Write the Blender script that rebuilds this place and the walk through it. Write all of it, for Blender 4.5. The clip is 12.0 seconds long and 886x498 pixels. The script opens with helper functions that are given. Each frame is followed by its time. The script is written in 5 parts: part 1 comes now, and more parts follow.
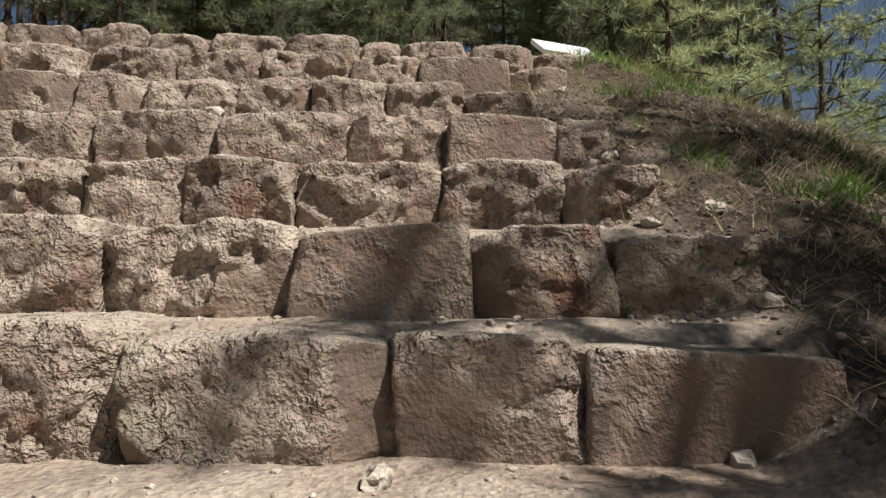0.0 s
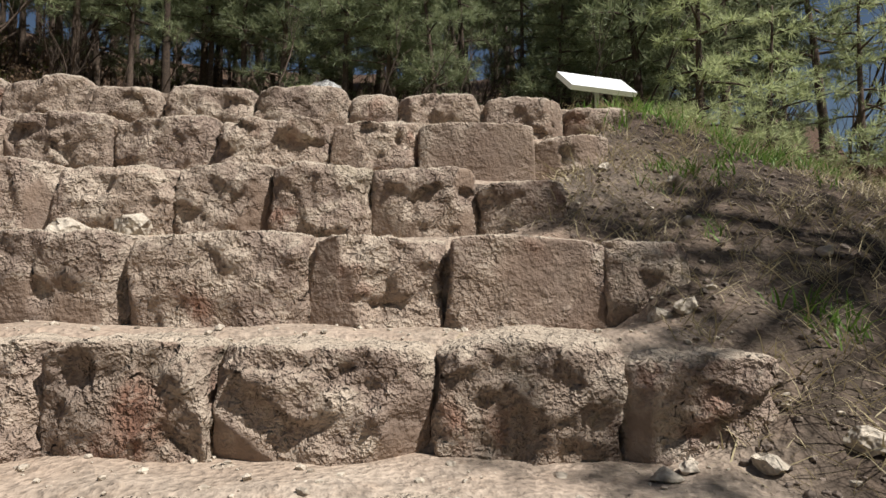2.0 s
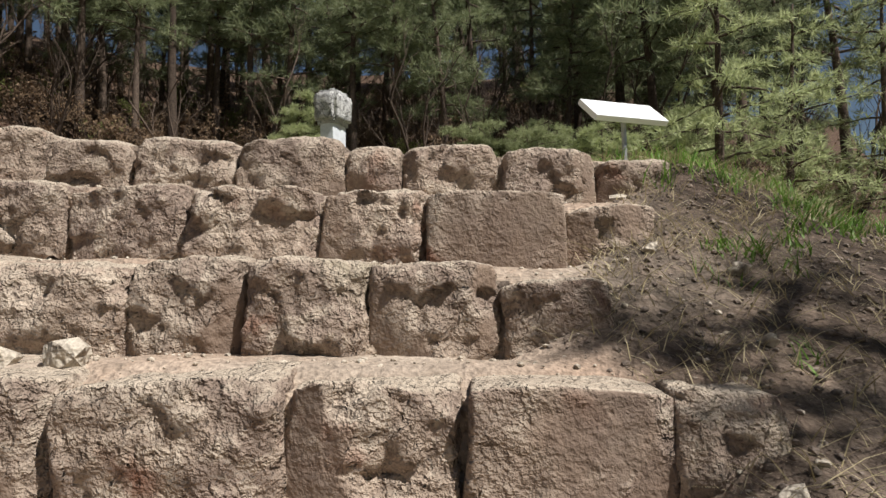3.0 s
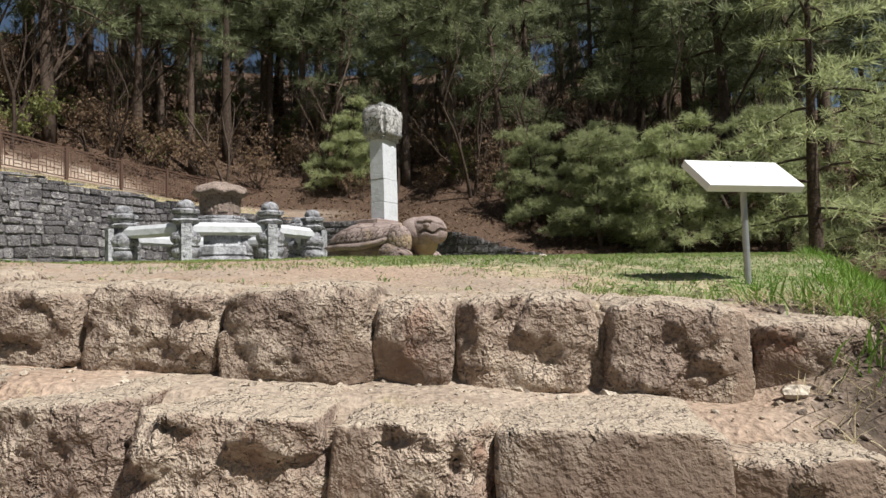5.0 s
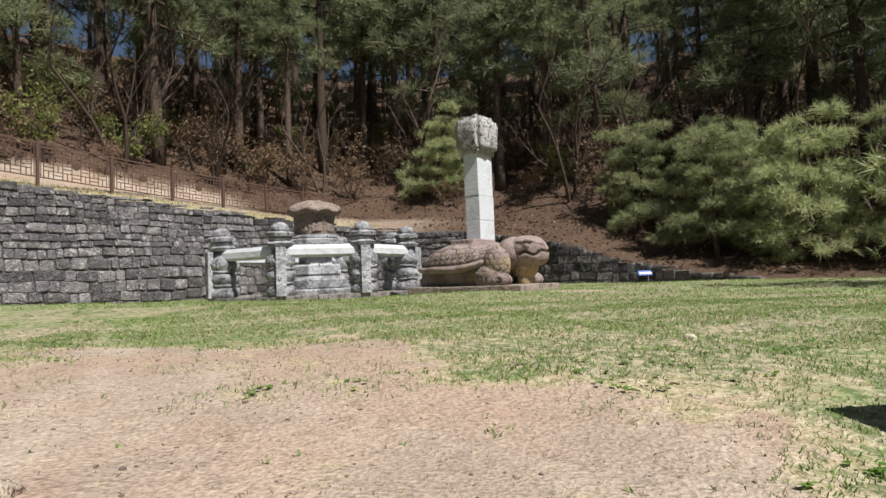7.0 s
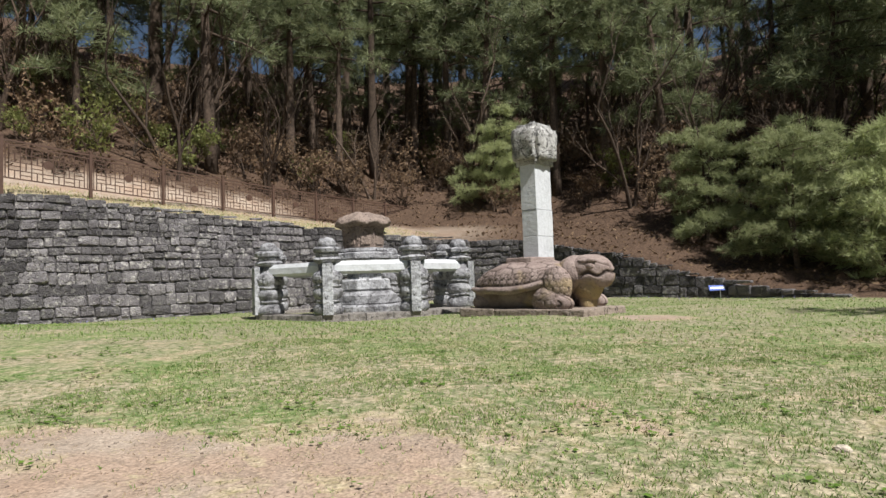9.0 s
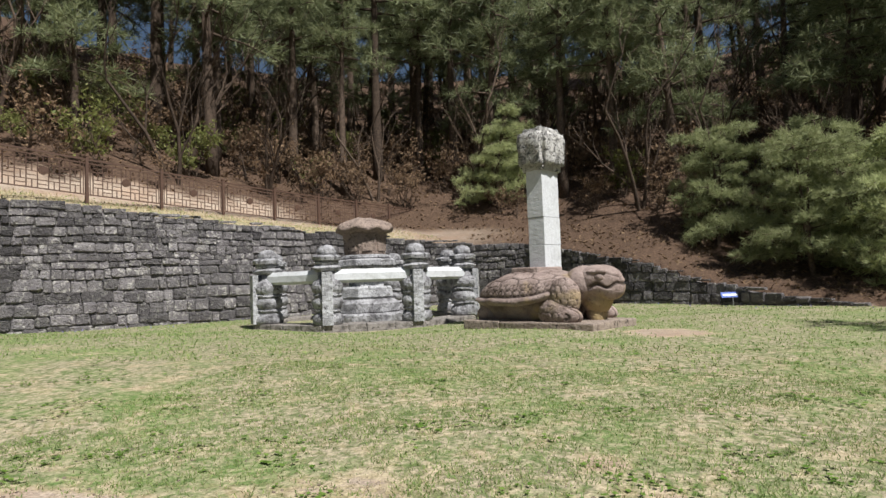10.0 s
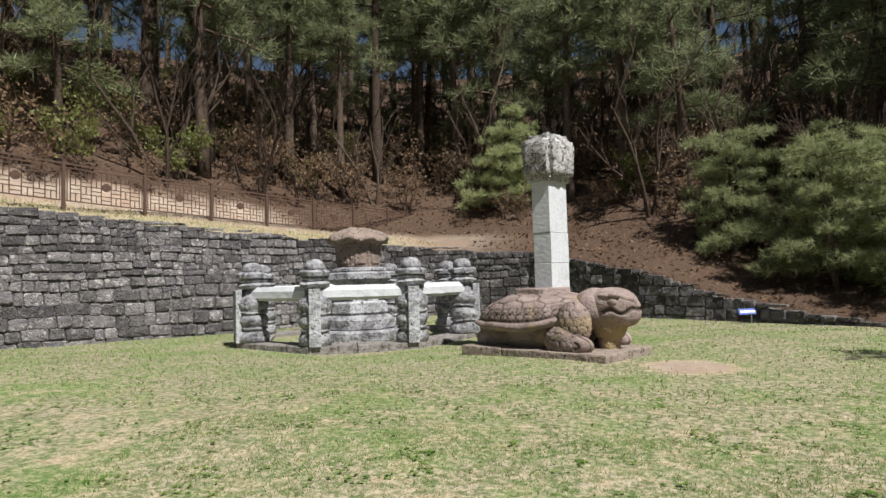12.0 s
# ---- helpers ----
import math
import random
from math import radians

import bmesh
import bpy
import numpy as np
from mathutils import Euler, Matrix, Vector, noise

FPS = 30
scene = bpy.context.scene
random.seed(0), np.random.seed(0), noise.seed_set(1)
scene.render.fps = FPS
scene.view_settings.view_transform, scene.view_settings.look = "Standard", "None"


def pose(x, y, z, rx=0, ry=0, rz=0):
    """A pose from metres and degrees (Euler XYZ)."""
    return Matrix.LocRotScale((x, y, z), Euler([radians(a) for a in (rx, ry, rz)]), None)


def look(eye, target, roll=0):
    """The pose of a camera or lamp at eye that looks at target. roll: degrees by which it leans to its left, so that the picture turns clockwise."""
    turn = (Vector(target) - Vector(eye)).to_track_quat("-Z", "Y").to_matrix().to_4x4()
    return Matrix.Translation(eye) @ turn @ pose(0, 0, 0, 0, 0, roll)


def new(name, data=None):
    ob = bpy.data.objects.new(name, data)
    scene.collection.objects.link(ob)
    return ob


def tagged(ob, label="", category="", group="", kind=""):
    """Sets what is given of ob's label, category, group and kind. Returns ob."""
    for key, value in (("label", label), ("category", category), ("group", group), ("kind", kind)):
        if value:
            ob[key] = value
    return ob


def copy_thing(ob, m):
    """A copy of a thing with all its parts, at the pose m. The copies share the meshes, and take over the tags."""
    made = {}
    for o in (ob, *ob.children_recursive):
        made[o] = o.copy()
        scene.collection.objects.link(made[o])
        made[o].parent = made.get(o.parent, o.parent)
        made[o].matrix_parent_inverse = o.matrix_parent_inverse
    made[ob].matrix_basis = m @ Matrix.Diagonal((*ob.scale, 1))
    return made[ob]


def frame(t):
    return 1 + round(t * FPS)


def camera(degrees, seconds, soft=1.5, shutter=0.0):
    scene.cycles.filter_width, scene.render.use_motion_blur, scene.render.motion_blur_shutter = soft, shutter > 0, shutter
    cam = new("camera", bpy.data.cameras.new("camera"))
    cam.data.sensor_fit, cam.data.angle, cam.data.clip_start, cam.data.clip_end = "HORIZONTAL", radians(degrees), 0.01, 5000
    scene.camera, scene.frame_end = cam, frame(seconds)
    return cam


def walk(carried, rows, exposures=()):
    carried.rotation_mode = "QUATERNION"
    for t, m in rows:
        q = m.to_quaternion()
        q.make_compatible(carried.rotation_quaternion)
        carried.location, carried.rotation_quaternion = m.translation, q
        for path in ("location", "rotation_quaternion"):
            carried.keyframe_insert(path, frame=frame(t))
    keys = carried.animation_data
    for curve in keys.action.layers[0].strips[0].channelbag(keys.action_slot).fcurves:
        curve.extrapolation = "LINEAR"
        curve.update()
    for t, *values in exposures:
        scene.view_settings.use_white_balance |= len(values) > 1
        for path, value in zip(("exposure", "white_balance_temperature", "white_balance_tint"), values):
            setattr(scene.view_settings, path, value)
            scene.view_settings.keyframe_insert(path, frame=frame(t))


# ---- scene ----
cam = camera(71.5, 12.0)
PATH = [
    (0, (0.164, -6.729, -2.198), (0.423, -4.75, -2.076), -0.9),
    (0.5, (0.17, -6.552, -2.029), (0.422, -4.572, -1.904), -0.9),
    (1, (0.2, -6.388, -1.85), (0.448, -4.407, -1.73), -1.0),
    (1.5, (0.299, -6.149, -1.727), (0.535, -4.166, -1.607), -1.1),
    (2, (0.343, -5.913, -1.541), (0.544, -3.927, -1.42), -0.8),
    (2.5, (0.335, -5.653, -1.327), (0.513, -3.664, -1.206), -1.0),
    (3, (0.383, -5.427, -1.105), (0.553, -3.438, -0.991), -1.2),
    (3.5, (0.496, -5.199, -0.915), (0.633, -3.207, -0.801), -1.1),
    (3.7, (0.505, -5.11, -0.816), (0.628, -3.117, -0.708), -0.8),
    (5.3, (0.413, -4.29, -0.227), (0.342, -2.294, -0.126), -1.9),
    (5.5, (0.407, -4.19, -0.16), (0.286, -2.196, -0.059), -1.9),
    (6, (0.325, -3.909, -0.026), (0.107, -1.923, 0.076), -1.9),
    (6.5, (0.25, -3.675, 0.184), (-0.017, -1.696, 0.284), -2.0),
    (7, (0.29, -3.428, 0.346), (-0.023, -1.455, 0.446), -2.3),
    (7.5, (0.324, -3.156, 0.517), (-0.07, -1.197, 0.617), -2.1),
    (7.7, (0.311, -3.055, 0.574), (-0.11, -1.102, 0.674), -2.0),
    (9.3, (0.07, -2.323, 0.938), (-0.414, -0.385, 1.042), -2.0),
    (9.5, (0.073, -2.208, 1.02), (-0.417, -0.271, 1.12), -2.0),
    (10, (0.038, -1.97, 1.106), (-0.459, -0.035, 1.205), -2.0),
    (10.5, (-0.043, -1.662, 1.273), (-0.545, 0.272, 1.369), -1.9),
    (11, (-0.066, -1.36, 1.346), (-0.568, 0.574, 1.439), -2.0),
    (11.5, (-0.059, -0.993, 1.414), (-0.564, 0.94, 1.507), -1.9),
    (12, (-0.119, -0.785, 1.571), (-0.627, 1.148, 1.663), -1.6),
]
walk(cam, [(t, look(eye, target, roll)) for t, eye, target, roll in PATH])

# ---------------------------------------------------------------- light
SUN = Vector((0.45, -0.36, 0.82)).normalized()          # towards the sun
world = bpy.data.worlds.new("sky")
scene.world = world
world.use_nodes = True
wn = world.node_tree
sky = wn.nodes.new("ShaderNodeTexSky")
sky.sky_type = "NISHITA"
sky.sun_disc = False
sky.sun_elevation = math.asin(SUN.z)
sky.sun_rotation = math.atan2(SUN.x, SUN.y)
wn.links.new(sky.outputs[0], wn.nodes["Background"].inputs[0])
wn.nodes["Background"].inputs[1].default_value = 0.033
sun = new("sun", bpy.data.lights.new("sun", "SUN"))
sun.data.energy = 5.0
sun.data.angle = radians(0.55)
sun.data.color = (1.0, 0.975, 0.955)
sun.matrix_world = look((20, -20, 40), Vector((20, -20, 40)) - SUN)
scene.view_settings.exposure = 0.52


# ---------------------------------------------------------------- materials
class Nodes:
    """Short-hand for building one node material."""

    def __init__(self, name, rough=0.85, metal=0.0, spec=0.3):
        self.mat = bpy.data.materials.new(name)
        self.mat.use_nodes = True
        self.t = self.mat.node_tree
        self.b = self.t.nodes["Principled BSDF"]
        self.b.inputs["Roughness"].default_value = rough
        self.b.inputs["Metallic"].default_value = metal
        self.b.inputs["Specular IOR Level"].default_value = spec
        self.tc = self.t.nodes.new("ShaderNodeTexCoord")
        self.height = None
        self.shifted = None

    def vary(self):
        """Lets each object show its own part of the pattern."""
        a = self.t.nodes.new("ShaderNodeVectorMath")
        s = self.t.nodes.new("ShaderNodeVectorMath")
        s.operation = "SCALE"
        s.inputs[0].default_value = (37.0, 53.0, 71.0)
        self.link(self.rand(), s.inputs["Scale"])
        self.link(self.tc.outputs["Object"], a.inputs[0])
        self.link(s.outputs[0], a.inputs[1])
        self.shifted = a.outputs[0]

    def where(self, coord):
        return self.shifted if self.shifted is not None and coord == "Object" else self.tc.outputs[coord]

    def link(self, a, b):
        self.t.links.new(a, b)

    def val(self, sock, v):
        if hasattr(v, "is_output"):
            self.link(v, sock)
        else:
            sock.default_value = v

    def noise(self, scale, detail=4, rough=0.6, dist=0.0, coord="Object", lo=None, hi=None):
        n = self.t.nodes.new("ShaderNodeTexNoise")
        n.inputs["Scale"].default_value = scale
        n.inputs["Detail"].default_value = detail
        n.inputs["Roughness"].default_value = rough
        n.inputs["Distortion"].default_value = dist
        self.link(self.where(coord), n.inputs["Vector"])
        return self.span(n.outputs["Fac"], lo, hi) if lo is not None else n.outputs["Fac"]

    def cells(self, scale, feature="F1", coord="Object", out="Distance"):
        n = self.t.nodes.new("ShaderNodeTexVoronoi")
        n.feature = feature
        n.inputs["Scale"].default_value = scale
        self.link(self.where(coord), n.inputs["Vector"])
        return n.outputs[out]

    def span(self, v, lo, hi, a=0.0, b=1.0):
        n = self.t.nodes.new("ShaderNodeMapRange")
        for i, q in enumerate((v, lo, hi, a, b)):
            self.val(n.inputs[i], q)
        return n.outputs[0]

    def math(self, op, a, b=0.0):
        n = self.t.nodes.new("ShaderNodeMath")
        n.operation = op
        self.val(n.inputs[0], a)
        self.val(n.inputs[1], b)
        return n.outputs[0]

    def mix(self, f, a, b):
        n = self.t.nodes.new("ShaderNodeMix")
        n.data_type = "RGBA"
        self.val(n.inputs[0], f)
        for s, v in ((n.inputs[6], a), (n.inputs[7], b)):
            self.val(s, (*v, 1) if isinstance(v, tuple) and len(v) == 3 else v)
        return n.outputs[2]

    def rand(self):
        return self.t.nodes.new("ShaderNodeObjectInfo").outputs["Random"]

    def island(self):
        return self.t.nodes.new("ShaderNodeNewGeometry").outputs["Random Per Island"]

    def attr(self, name):
        n = self.t.nodes.new("ShaderNodeAttribute")
        n.attribute_name = name
        return n.outputs["Fac"]

    def tint(self, col, value, hue=None):
        n = self.t.nodes.new("ShaderNodeHueSaturation")
        self.link(col, n.inputs["Color"])
        self.val(n.inputs["Value"], value)
        if hue is not None:
            self.val(n.inputs["Hue"], hue)
        return n.outputs[0]

    def bump(self, h, strength=0.5, dist=0.02):
        n = self.t.nodes.new("ShaderNodeBump")
        n.inputs["Strength"].default_value = strength
        n.inputs["Distance"].default_value = dist
        self.link(h, n.inputs["Height"])
        if self.height is not None:
            self.link(self.height, n.inputs["Normal"])
        self.height = n.outputs[0]
        self.link(self.height, self.b.inputs["Normal"])

    def done(self, col):
        self.val(self.b.inputs["Base Color"], (*col, 1) if isinstance(col, tuple) else col)
        return self.mat


def quarry_stone():
    """Split sandstone: gritty broken faces, smooth cleaved planes, dust on what lies level."""
    m = Nodes("quarry_stone", 0.93, spec=0.15)
    m.vary()
    dressed = m.math("MULTIPLY", m.attr("dressed"), m.noise(6, 4, 0.6, 0.6, lo=0.30, hi=0.50))
    rough_part = m.span(dressed, 0, 1, 1.0, 0.28)
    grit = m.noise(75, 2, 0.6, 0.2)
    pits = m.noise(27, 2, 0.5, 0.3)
    lumps = m.noise(9, 2, 0.5, 0.5)
    c = m.mix(m.noise(2.2, 3, 0.5, 0.6, lo=0.40, hi=0.60), (0.325, 0.252, 0.192), (0.245, 0.184, 0.144))
    c = m.mix(m.noise(4.5, 4, 0.6, 0.8, lo=0.50, hi=0.60), c, (0.42, 0.342, 0.265))
    c = m.mix(m.noise(1.3, 3, 0.5, lo=0.60, hi=0.78), c, (0.235, 0.215, 0.14))
    c = m.mix(m.noise(3.1, 2, 0.5, 0.4, lo=0.62, hi=0.72), c, (0.23, 0.125, 0.085))
    # relief shading put into the colour: hollows of the bump dark, raised spots pale
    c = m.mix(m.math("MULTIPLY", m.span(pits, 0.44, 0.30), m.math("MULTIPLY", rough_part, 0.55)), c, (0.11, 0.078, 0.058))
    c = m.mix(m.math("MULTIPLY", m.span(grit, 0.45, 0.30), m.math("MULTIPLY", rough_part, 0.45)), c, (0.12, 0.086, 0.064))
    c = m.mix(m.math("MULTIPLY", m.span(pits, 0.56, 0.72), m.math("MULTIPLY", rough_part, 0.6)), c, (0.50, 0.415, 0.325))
    plane = m.mix(m.noise(5, 4, 0.6, 0.4, lo=0.35, hi=0.65), (0.225, 0.160, 0.116), (0.165, 0.120, 0.092))
    c = m.mix(m.math("MULTIPLY", dressed, 0.85), c, plane)
    c = m.tint(c, m.span(m.rand(), 0, 1, 0.85, 1.15))
    up = m.t.nodes.new("ShaderNodeSeparateXYZ")
    m.link(m.t.nodes.new("ShaderNodeNewGeometry").outputs["Normal"], up.inputs[0])
    lies = m.math("ADD", up.outputs[2], m.span(m.noise(11, 4, 0.65), 0.3, 0.7, -0.22, 0.22))
    dust = m.mix(m.noise(30, 3, 0.6, lo=0.4, hi=0.65), (0.47, 0.39, 0.30), (0.38, 0.31, 0.235))
    c = m.mix(m.math("MULTIPLY", m.span(lies, 0.50, 0.85), 0.92), c, dust)
    for h, depth in ((lumps, 0.060), (pits, 0.027), (grit, 0.022)):
        m.bump(m.math("MULTIPLY", m.math("SUBTRACT", h, 0.5), rough_part), 1.0, depth)
    return m.done(c)


def wall_stone():
    m = Nodes("wall_stone", 0.9, spec=0.2)
    m.vary()
    c = m.mix(m.noise(1.7, 4, 0.6, lo=0.35, hi=0.7), (0.165, 0.155, 0.155), (0.085, 0.078, 0.082))
    c = m.mix(m.noise(7, 3, 0.6, 0.6, lo=0.54, hi=0.64), c, (0.27, 0.258, 0.24))
    c = m.tint(c, m.span(m.island(), 0, 1, 0.55, 1.6))
    c = m.tint(c, m.span(m.rand(), 0, 1, 0.55, 1.55))
    m.bump(m.noise(8, 4, 0.6, 0.6), 1.0, 0.11)
    m.bump(m.noise(30, 2, 0.5), 1.0, 0.05)
    return m.done(c)


def granite(name, base, dark, stain=(0.50, 0.62), relief=0.6):
    m = Nodes(name, 0.8, spec=0.3)
    c = m.mix(m.noise(3.0, 5, 0.65, 0.5, lo=stain[0], hi=stain[1] + 0.1), base, dark)
    c = m.mix(m.noise(12, 3, 0.55, lo=0.58, hi=0.68 + 0.4 * (relief < 0.3)), c, tuple(v * 0.45 for v in dark))
    k = 0.28 * min(1.0, relief / 0.6)
    c = m.tint(c, m.span(m.noise(45, 2, 0.5), 0.3, 0.7, 1 - k, 1 + k))
    m.bump(m.noise(11, 3, 0.5), relief, 0.09)
    m.bump(m.noise(45, 2, 0.5), relief, 0.02)
    return m.done(c)


def carved(name, base, dark, scale, depth):
    """Weathered stone with carved scrolls: winding grooves in the relief."""
    m = Nodes(name, 0.85, spec=0.25)
    c = m.mix(m.noise(2.6, 5, 0.65, 0.5, lo=0.40, hi=0.66), base, dark)
    c = m.mix(m.noise(16, 6, 0.75, lo=0.56, hi=0.75), c, tuple(v * 0.5 for v in dark))
    swirl = m.math("ABSOLUTE", m.math("SUBTRACT", m.noise(scale, 2, 0.5, 1.6), 0.5))
    groove = m.span(swirl, 0.0, 0.05)
    # the grooves' shade is painted in as a darker colour too
    c = m.mix(m.span(groove, 0, 1, 0.75, 0.0), c, tuple(v * 0.3 for v in dark))
    m.bump(groove, 1.0, depth)
    m.bump(m.noise(26, 2, 0.5), 0.8, 0.03)
    return m.done(c)


def turtle_stone():
    """Reddish weathered granite, dirt and groove shade coloured dark along its carved lines."""
    m = Nodes("turtle_stone", 0.85, spec=0.25)
    c = m.mix(m.noise(2.6, 5, 0.65, 0.5, lo=0.40, hi=0.66), (0.305, 0.24, 0.212), (0.165, 0.122, 0.105))
    c = m.mix(m.noise(1.2, 3, 0.5, 0.3, lo=0.58, hi=0.70), c, (0.33, 0.25, 0.13))
    c = m.mix(m.noise(16, 5, 0.7, lo=0.55, hi=0.75), c, (0.105, 0.078, 0.066))
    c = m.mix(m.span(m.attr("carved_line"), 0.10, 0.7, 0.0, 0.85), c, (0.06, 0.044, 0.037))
    m.bump(m.noise(9, 3, 0.5, 0.4), 0.7, 0.05)
    m.bump(m.noise(34, 3, 0.6), 0.8, 0.02)
    return m.done(c)


def ground_mat():
    m = Nodes("ground", 0.95, spec=0.1)
    fine = m.noise(48, 2, 0.5)
    crumb = m.noise(13, 3, 0.6, 0.4)
    mid = m.noise(1.6, 5, 0.6)
    sand = m.mix(m.span(mid, 0.35, 0.68), (0.295, 0.235, 0.180), (0.395, 0.326, 0.257))
    sand = m.mix(m.span(crumb, 0.55, 0.75), sand, (0.33, 0.255, 0.19))
    lawn = m.mix(m.span(crumb, 0.38, 0.62), (0.118, 0.142, 0.060), (0.365, 0.312, 0.218))
    lawn = m.mix(m.span(m.noise(0.55, 5, 0.65, 0.4), 0.45, 0.62), lawn, m.mix(m.span(crumb, 0.42, 0.64), (0.105, 0.165, 0.050), (0.27, 0.275, 0.14)))
    dry = m.mix(m.span(crumb, 0.4, 0.64), (0.28, 0.235, 0.135), (0.44, 0.365, 0.25))
    soil = m.mix(m.span(crumb, 0.42, 0.64), (0.032, 0.024, 0.018), (0.090, 0.066, 0.050))
    litter = m.mix(m.span(crumb, 0.40, 0.70), (0.036, 0.024, 0.018), (0.115, 0.076, 0.053))
    litter = m.mix(m.cells(13, out="Color"), litter, m.mix(0.4, litter, (0.15, 0.095, 0.06)))
    patchy = m.math("ADD", m.attr("lawn"), m.span(m.noise(2.6, 6, 0.7, 0.6), 0.25, 0.75, -0.55, 0.55))
    sand = m.mix(m.noise(0.9, 3, 0.5, lo=0.42, hi=0.62), sand, m.tint(m.mix(0.35, sand, (0.40, 0.25, 0.165)), 0.92))
    sand = m.mix(m.math("MULTIPLY", m.noise(6.5, 5, 0.7, 0.8, lo=0.52, hi=0.66), 0.55), sand, (0.20, 0.155, 0.115))
    c = m.mix(m.span(patchy, 0.25, 0.5), sand, dry)
    c = m.mix(m.span(patchy, 0.5, 0.85), c, lawn)
    c = m.mix(m.attr("soil"), c, soil)
    c = m.mix(m.attr("litter"), c, litter)
    c = m.tint(c, m.span(fine, 0.3, 0.7, 0.72, 1.28))
    m.bump(crumb, 1.0, 0.020)
    m.bump(fine, 1.0, 0.014)
    return m.done(c)


def leafy(name, a, b, sheen=0.25, through_light=0.35):
    m = Nodes(name, 0.55, spec=sheen)
    c = m.mix(m.island(), a, b)
    c = m.tint(c, m.span(m.rand(), 0, 1, 0.75, 1.25))
    m.done(c)
    tr = m.t.nodes.new("ShaderNodeBsdfTranslucent")
    mx = m.t.nodes.new("ShaderNodeMixShader")
    mx.inputs[0].default_value = through_light
    m.link(c, tr.inputs[0])
    m.link(m.b.outputs[0], mx.inputs[1])
    m.link(tr.outputs[0], mx.inputs[2])
    m.link(mx.outputs[0], m.t.nodes["Material Output"].inputs[0])
    return m.mat


def bark():
    m = Nodes("bark", 0.95, spec=0.1)
    c = m.mix(m.noise(8, 6, 0.7, 0.5, lo=0.35, hi=0.65), (0.045, 0.034, 0.027), (0.12, 0.088, 0.065))
    m.bump(m.cells(16, "DISTANCE_TO_EDGE"), 0.8, 0.03)
    return m.done(m.tint(c, m.span(m.rand(), 0, 1, 0.7, 1.35)))


def plain(name, col, rough=0.5, metal=0.0, wear=0.15, scale=9):
    m = Nodes(name, rough, metal, 0.4)
    dark = tuple(v * (1 - 2 * wear) for v in col)
    c = m.mix(m.noise(scale, 5, 0.7, 0.3, lo=0.4, hi=0.75), col, dark)
    m.bump(m.noise(70, 3, 0.6), 0.15, 0.004)
    return m.done(c)


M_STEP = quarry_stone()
M_FILL = granite("joint_rubble", (0.30, 0.232, 0.172), (0.17, 0.125, 0.092), relief=0.9)
M_WALL = wall_stone()
M_GROUND = ground_mat()
M_GREY = granite("grey_granite", (0.33, 0.33, 0.338), (0.105, 0.102, 0.106), (0.42, 0.55))
M_PALE = granite("pale_granite", (0.54, 0.555, 0.565), (0.40, 0.41, 0.41), (0.5, 0.7), 0.15)
M_BROWN = granite("brown_granite", (0.25, 0.195, 0.16), (0.12, 0.09, 0.076))
M_TURTLE = turtle_stone()
M_CAP = carved("carved_cap_stone", (0.52, 0.51, 0.48), (0.33, 0.32, 0.30), 6.5, 0.10)
M_PLINTH = granite("plinth_stone", (0.27, 0.22, 0.18), (0.12, 0.092, 0.078))
M_KERB = granite("kerb_granite", (0.235, 0.215, 0.195), (0.115, 0.103, 0.094))
M_BAND = granite("lichened_band", (0.41, 0.415, 0.425), (0.20, 0.20, 0.205), (0.42, 0.58))
M_BARK = bark()
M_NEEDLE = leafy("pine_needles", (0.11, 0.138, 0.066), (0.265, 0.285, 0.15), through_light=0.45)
# lighter copy of the needles: sunlight is put into the colour
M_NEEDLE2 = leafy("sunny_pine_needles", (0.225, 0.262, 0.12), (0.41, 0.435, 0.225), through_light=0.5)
M_BUD = leafy("spring_leaves", (0.11, 0.135, 0.035), (0.21, 0.21, 0.075))
M_DRY = leafy("dry_leaves", (0.105, 0.068, 0.043), (0.24, 0.165, 0.10), 0.1, 0.2)
M_GRASS = leafy("grass_blades", (0.115, 0.20, 0.050), (0.26, 0.315, 0.11))
M_STRAW = leafy("straw", (0.34, 0.28, 0.15), (0.46, 0.39, 0.24), 0.2, 0.2)
M_TALL = leafy("tall_grass", (0.09, 0.19, 0.025), (0.20, 0.32, 0.06))
M_FENCE = plain("fence_paint", (0.105, 0.062, 0.045), 0.5)
M_BOARD = plain("sign_board", (0.80, 0.81, 0.80), 0.4, wear=0.03)
M_INK = plain("faded_ink", (0.60, 0.61, 0.62), 0.6, wear=0.1)
M_STEEL = plain("galvanised_steel", (0.42, 0.43, 0.43), 0.45, 0.7)
M_BLUE = plain("blue_board", (0.10, 0.16, 0.50), 0.5)
M_FLOWER = leafy("blue_flowers", (0.20, 0.20, 0.50), (0.36, 0.34, 0.62), 0.2, 0.2)
M_YELLOW = leafy("yellow_flowers", (0.75, 0.55, 0.03), (0.80, 0.62, 0.06), 0.2, 0.2)


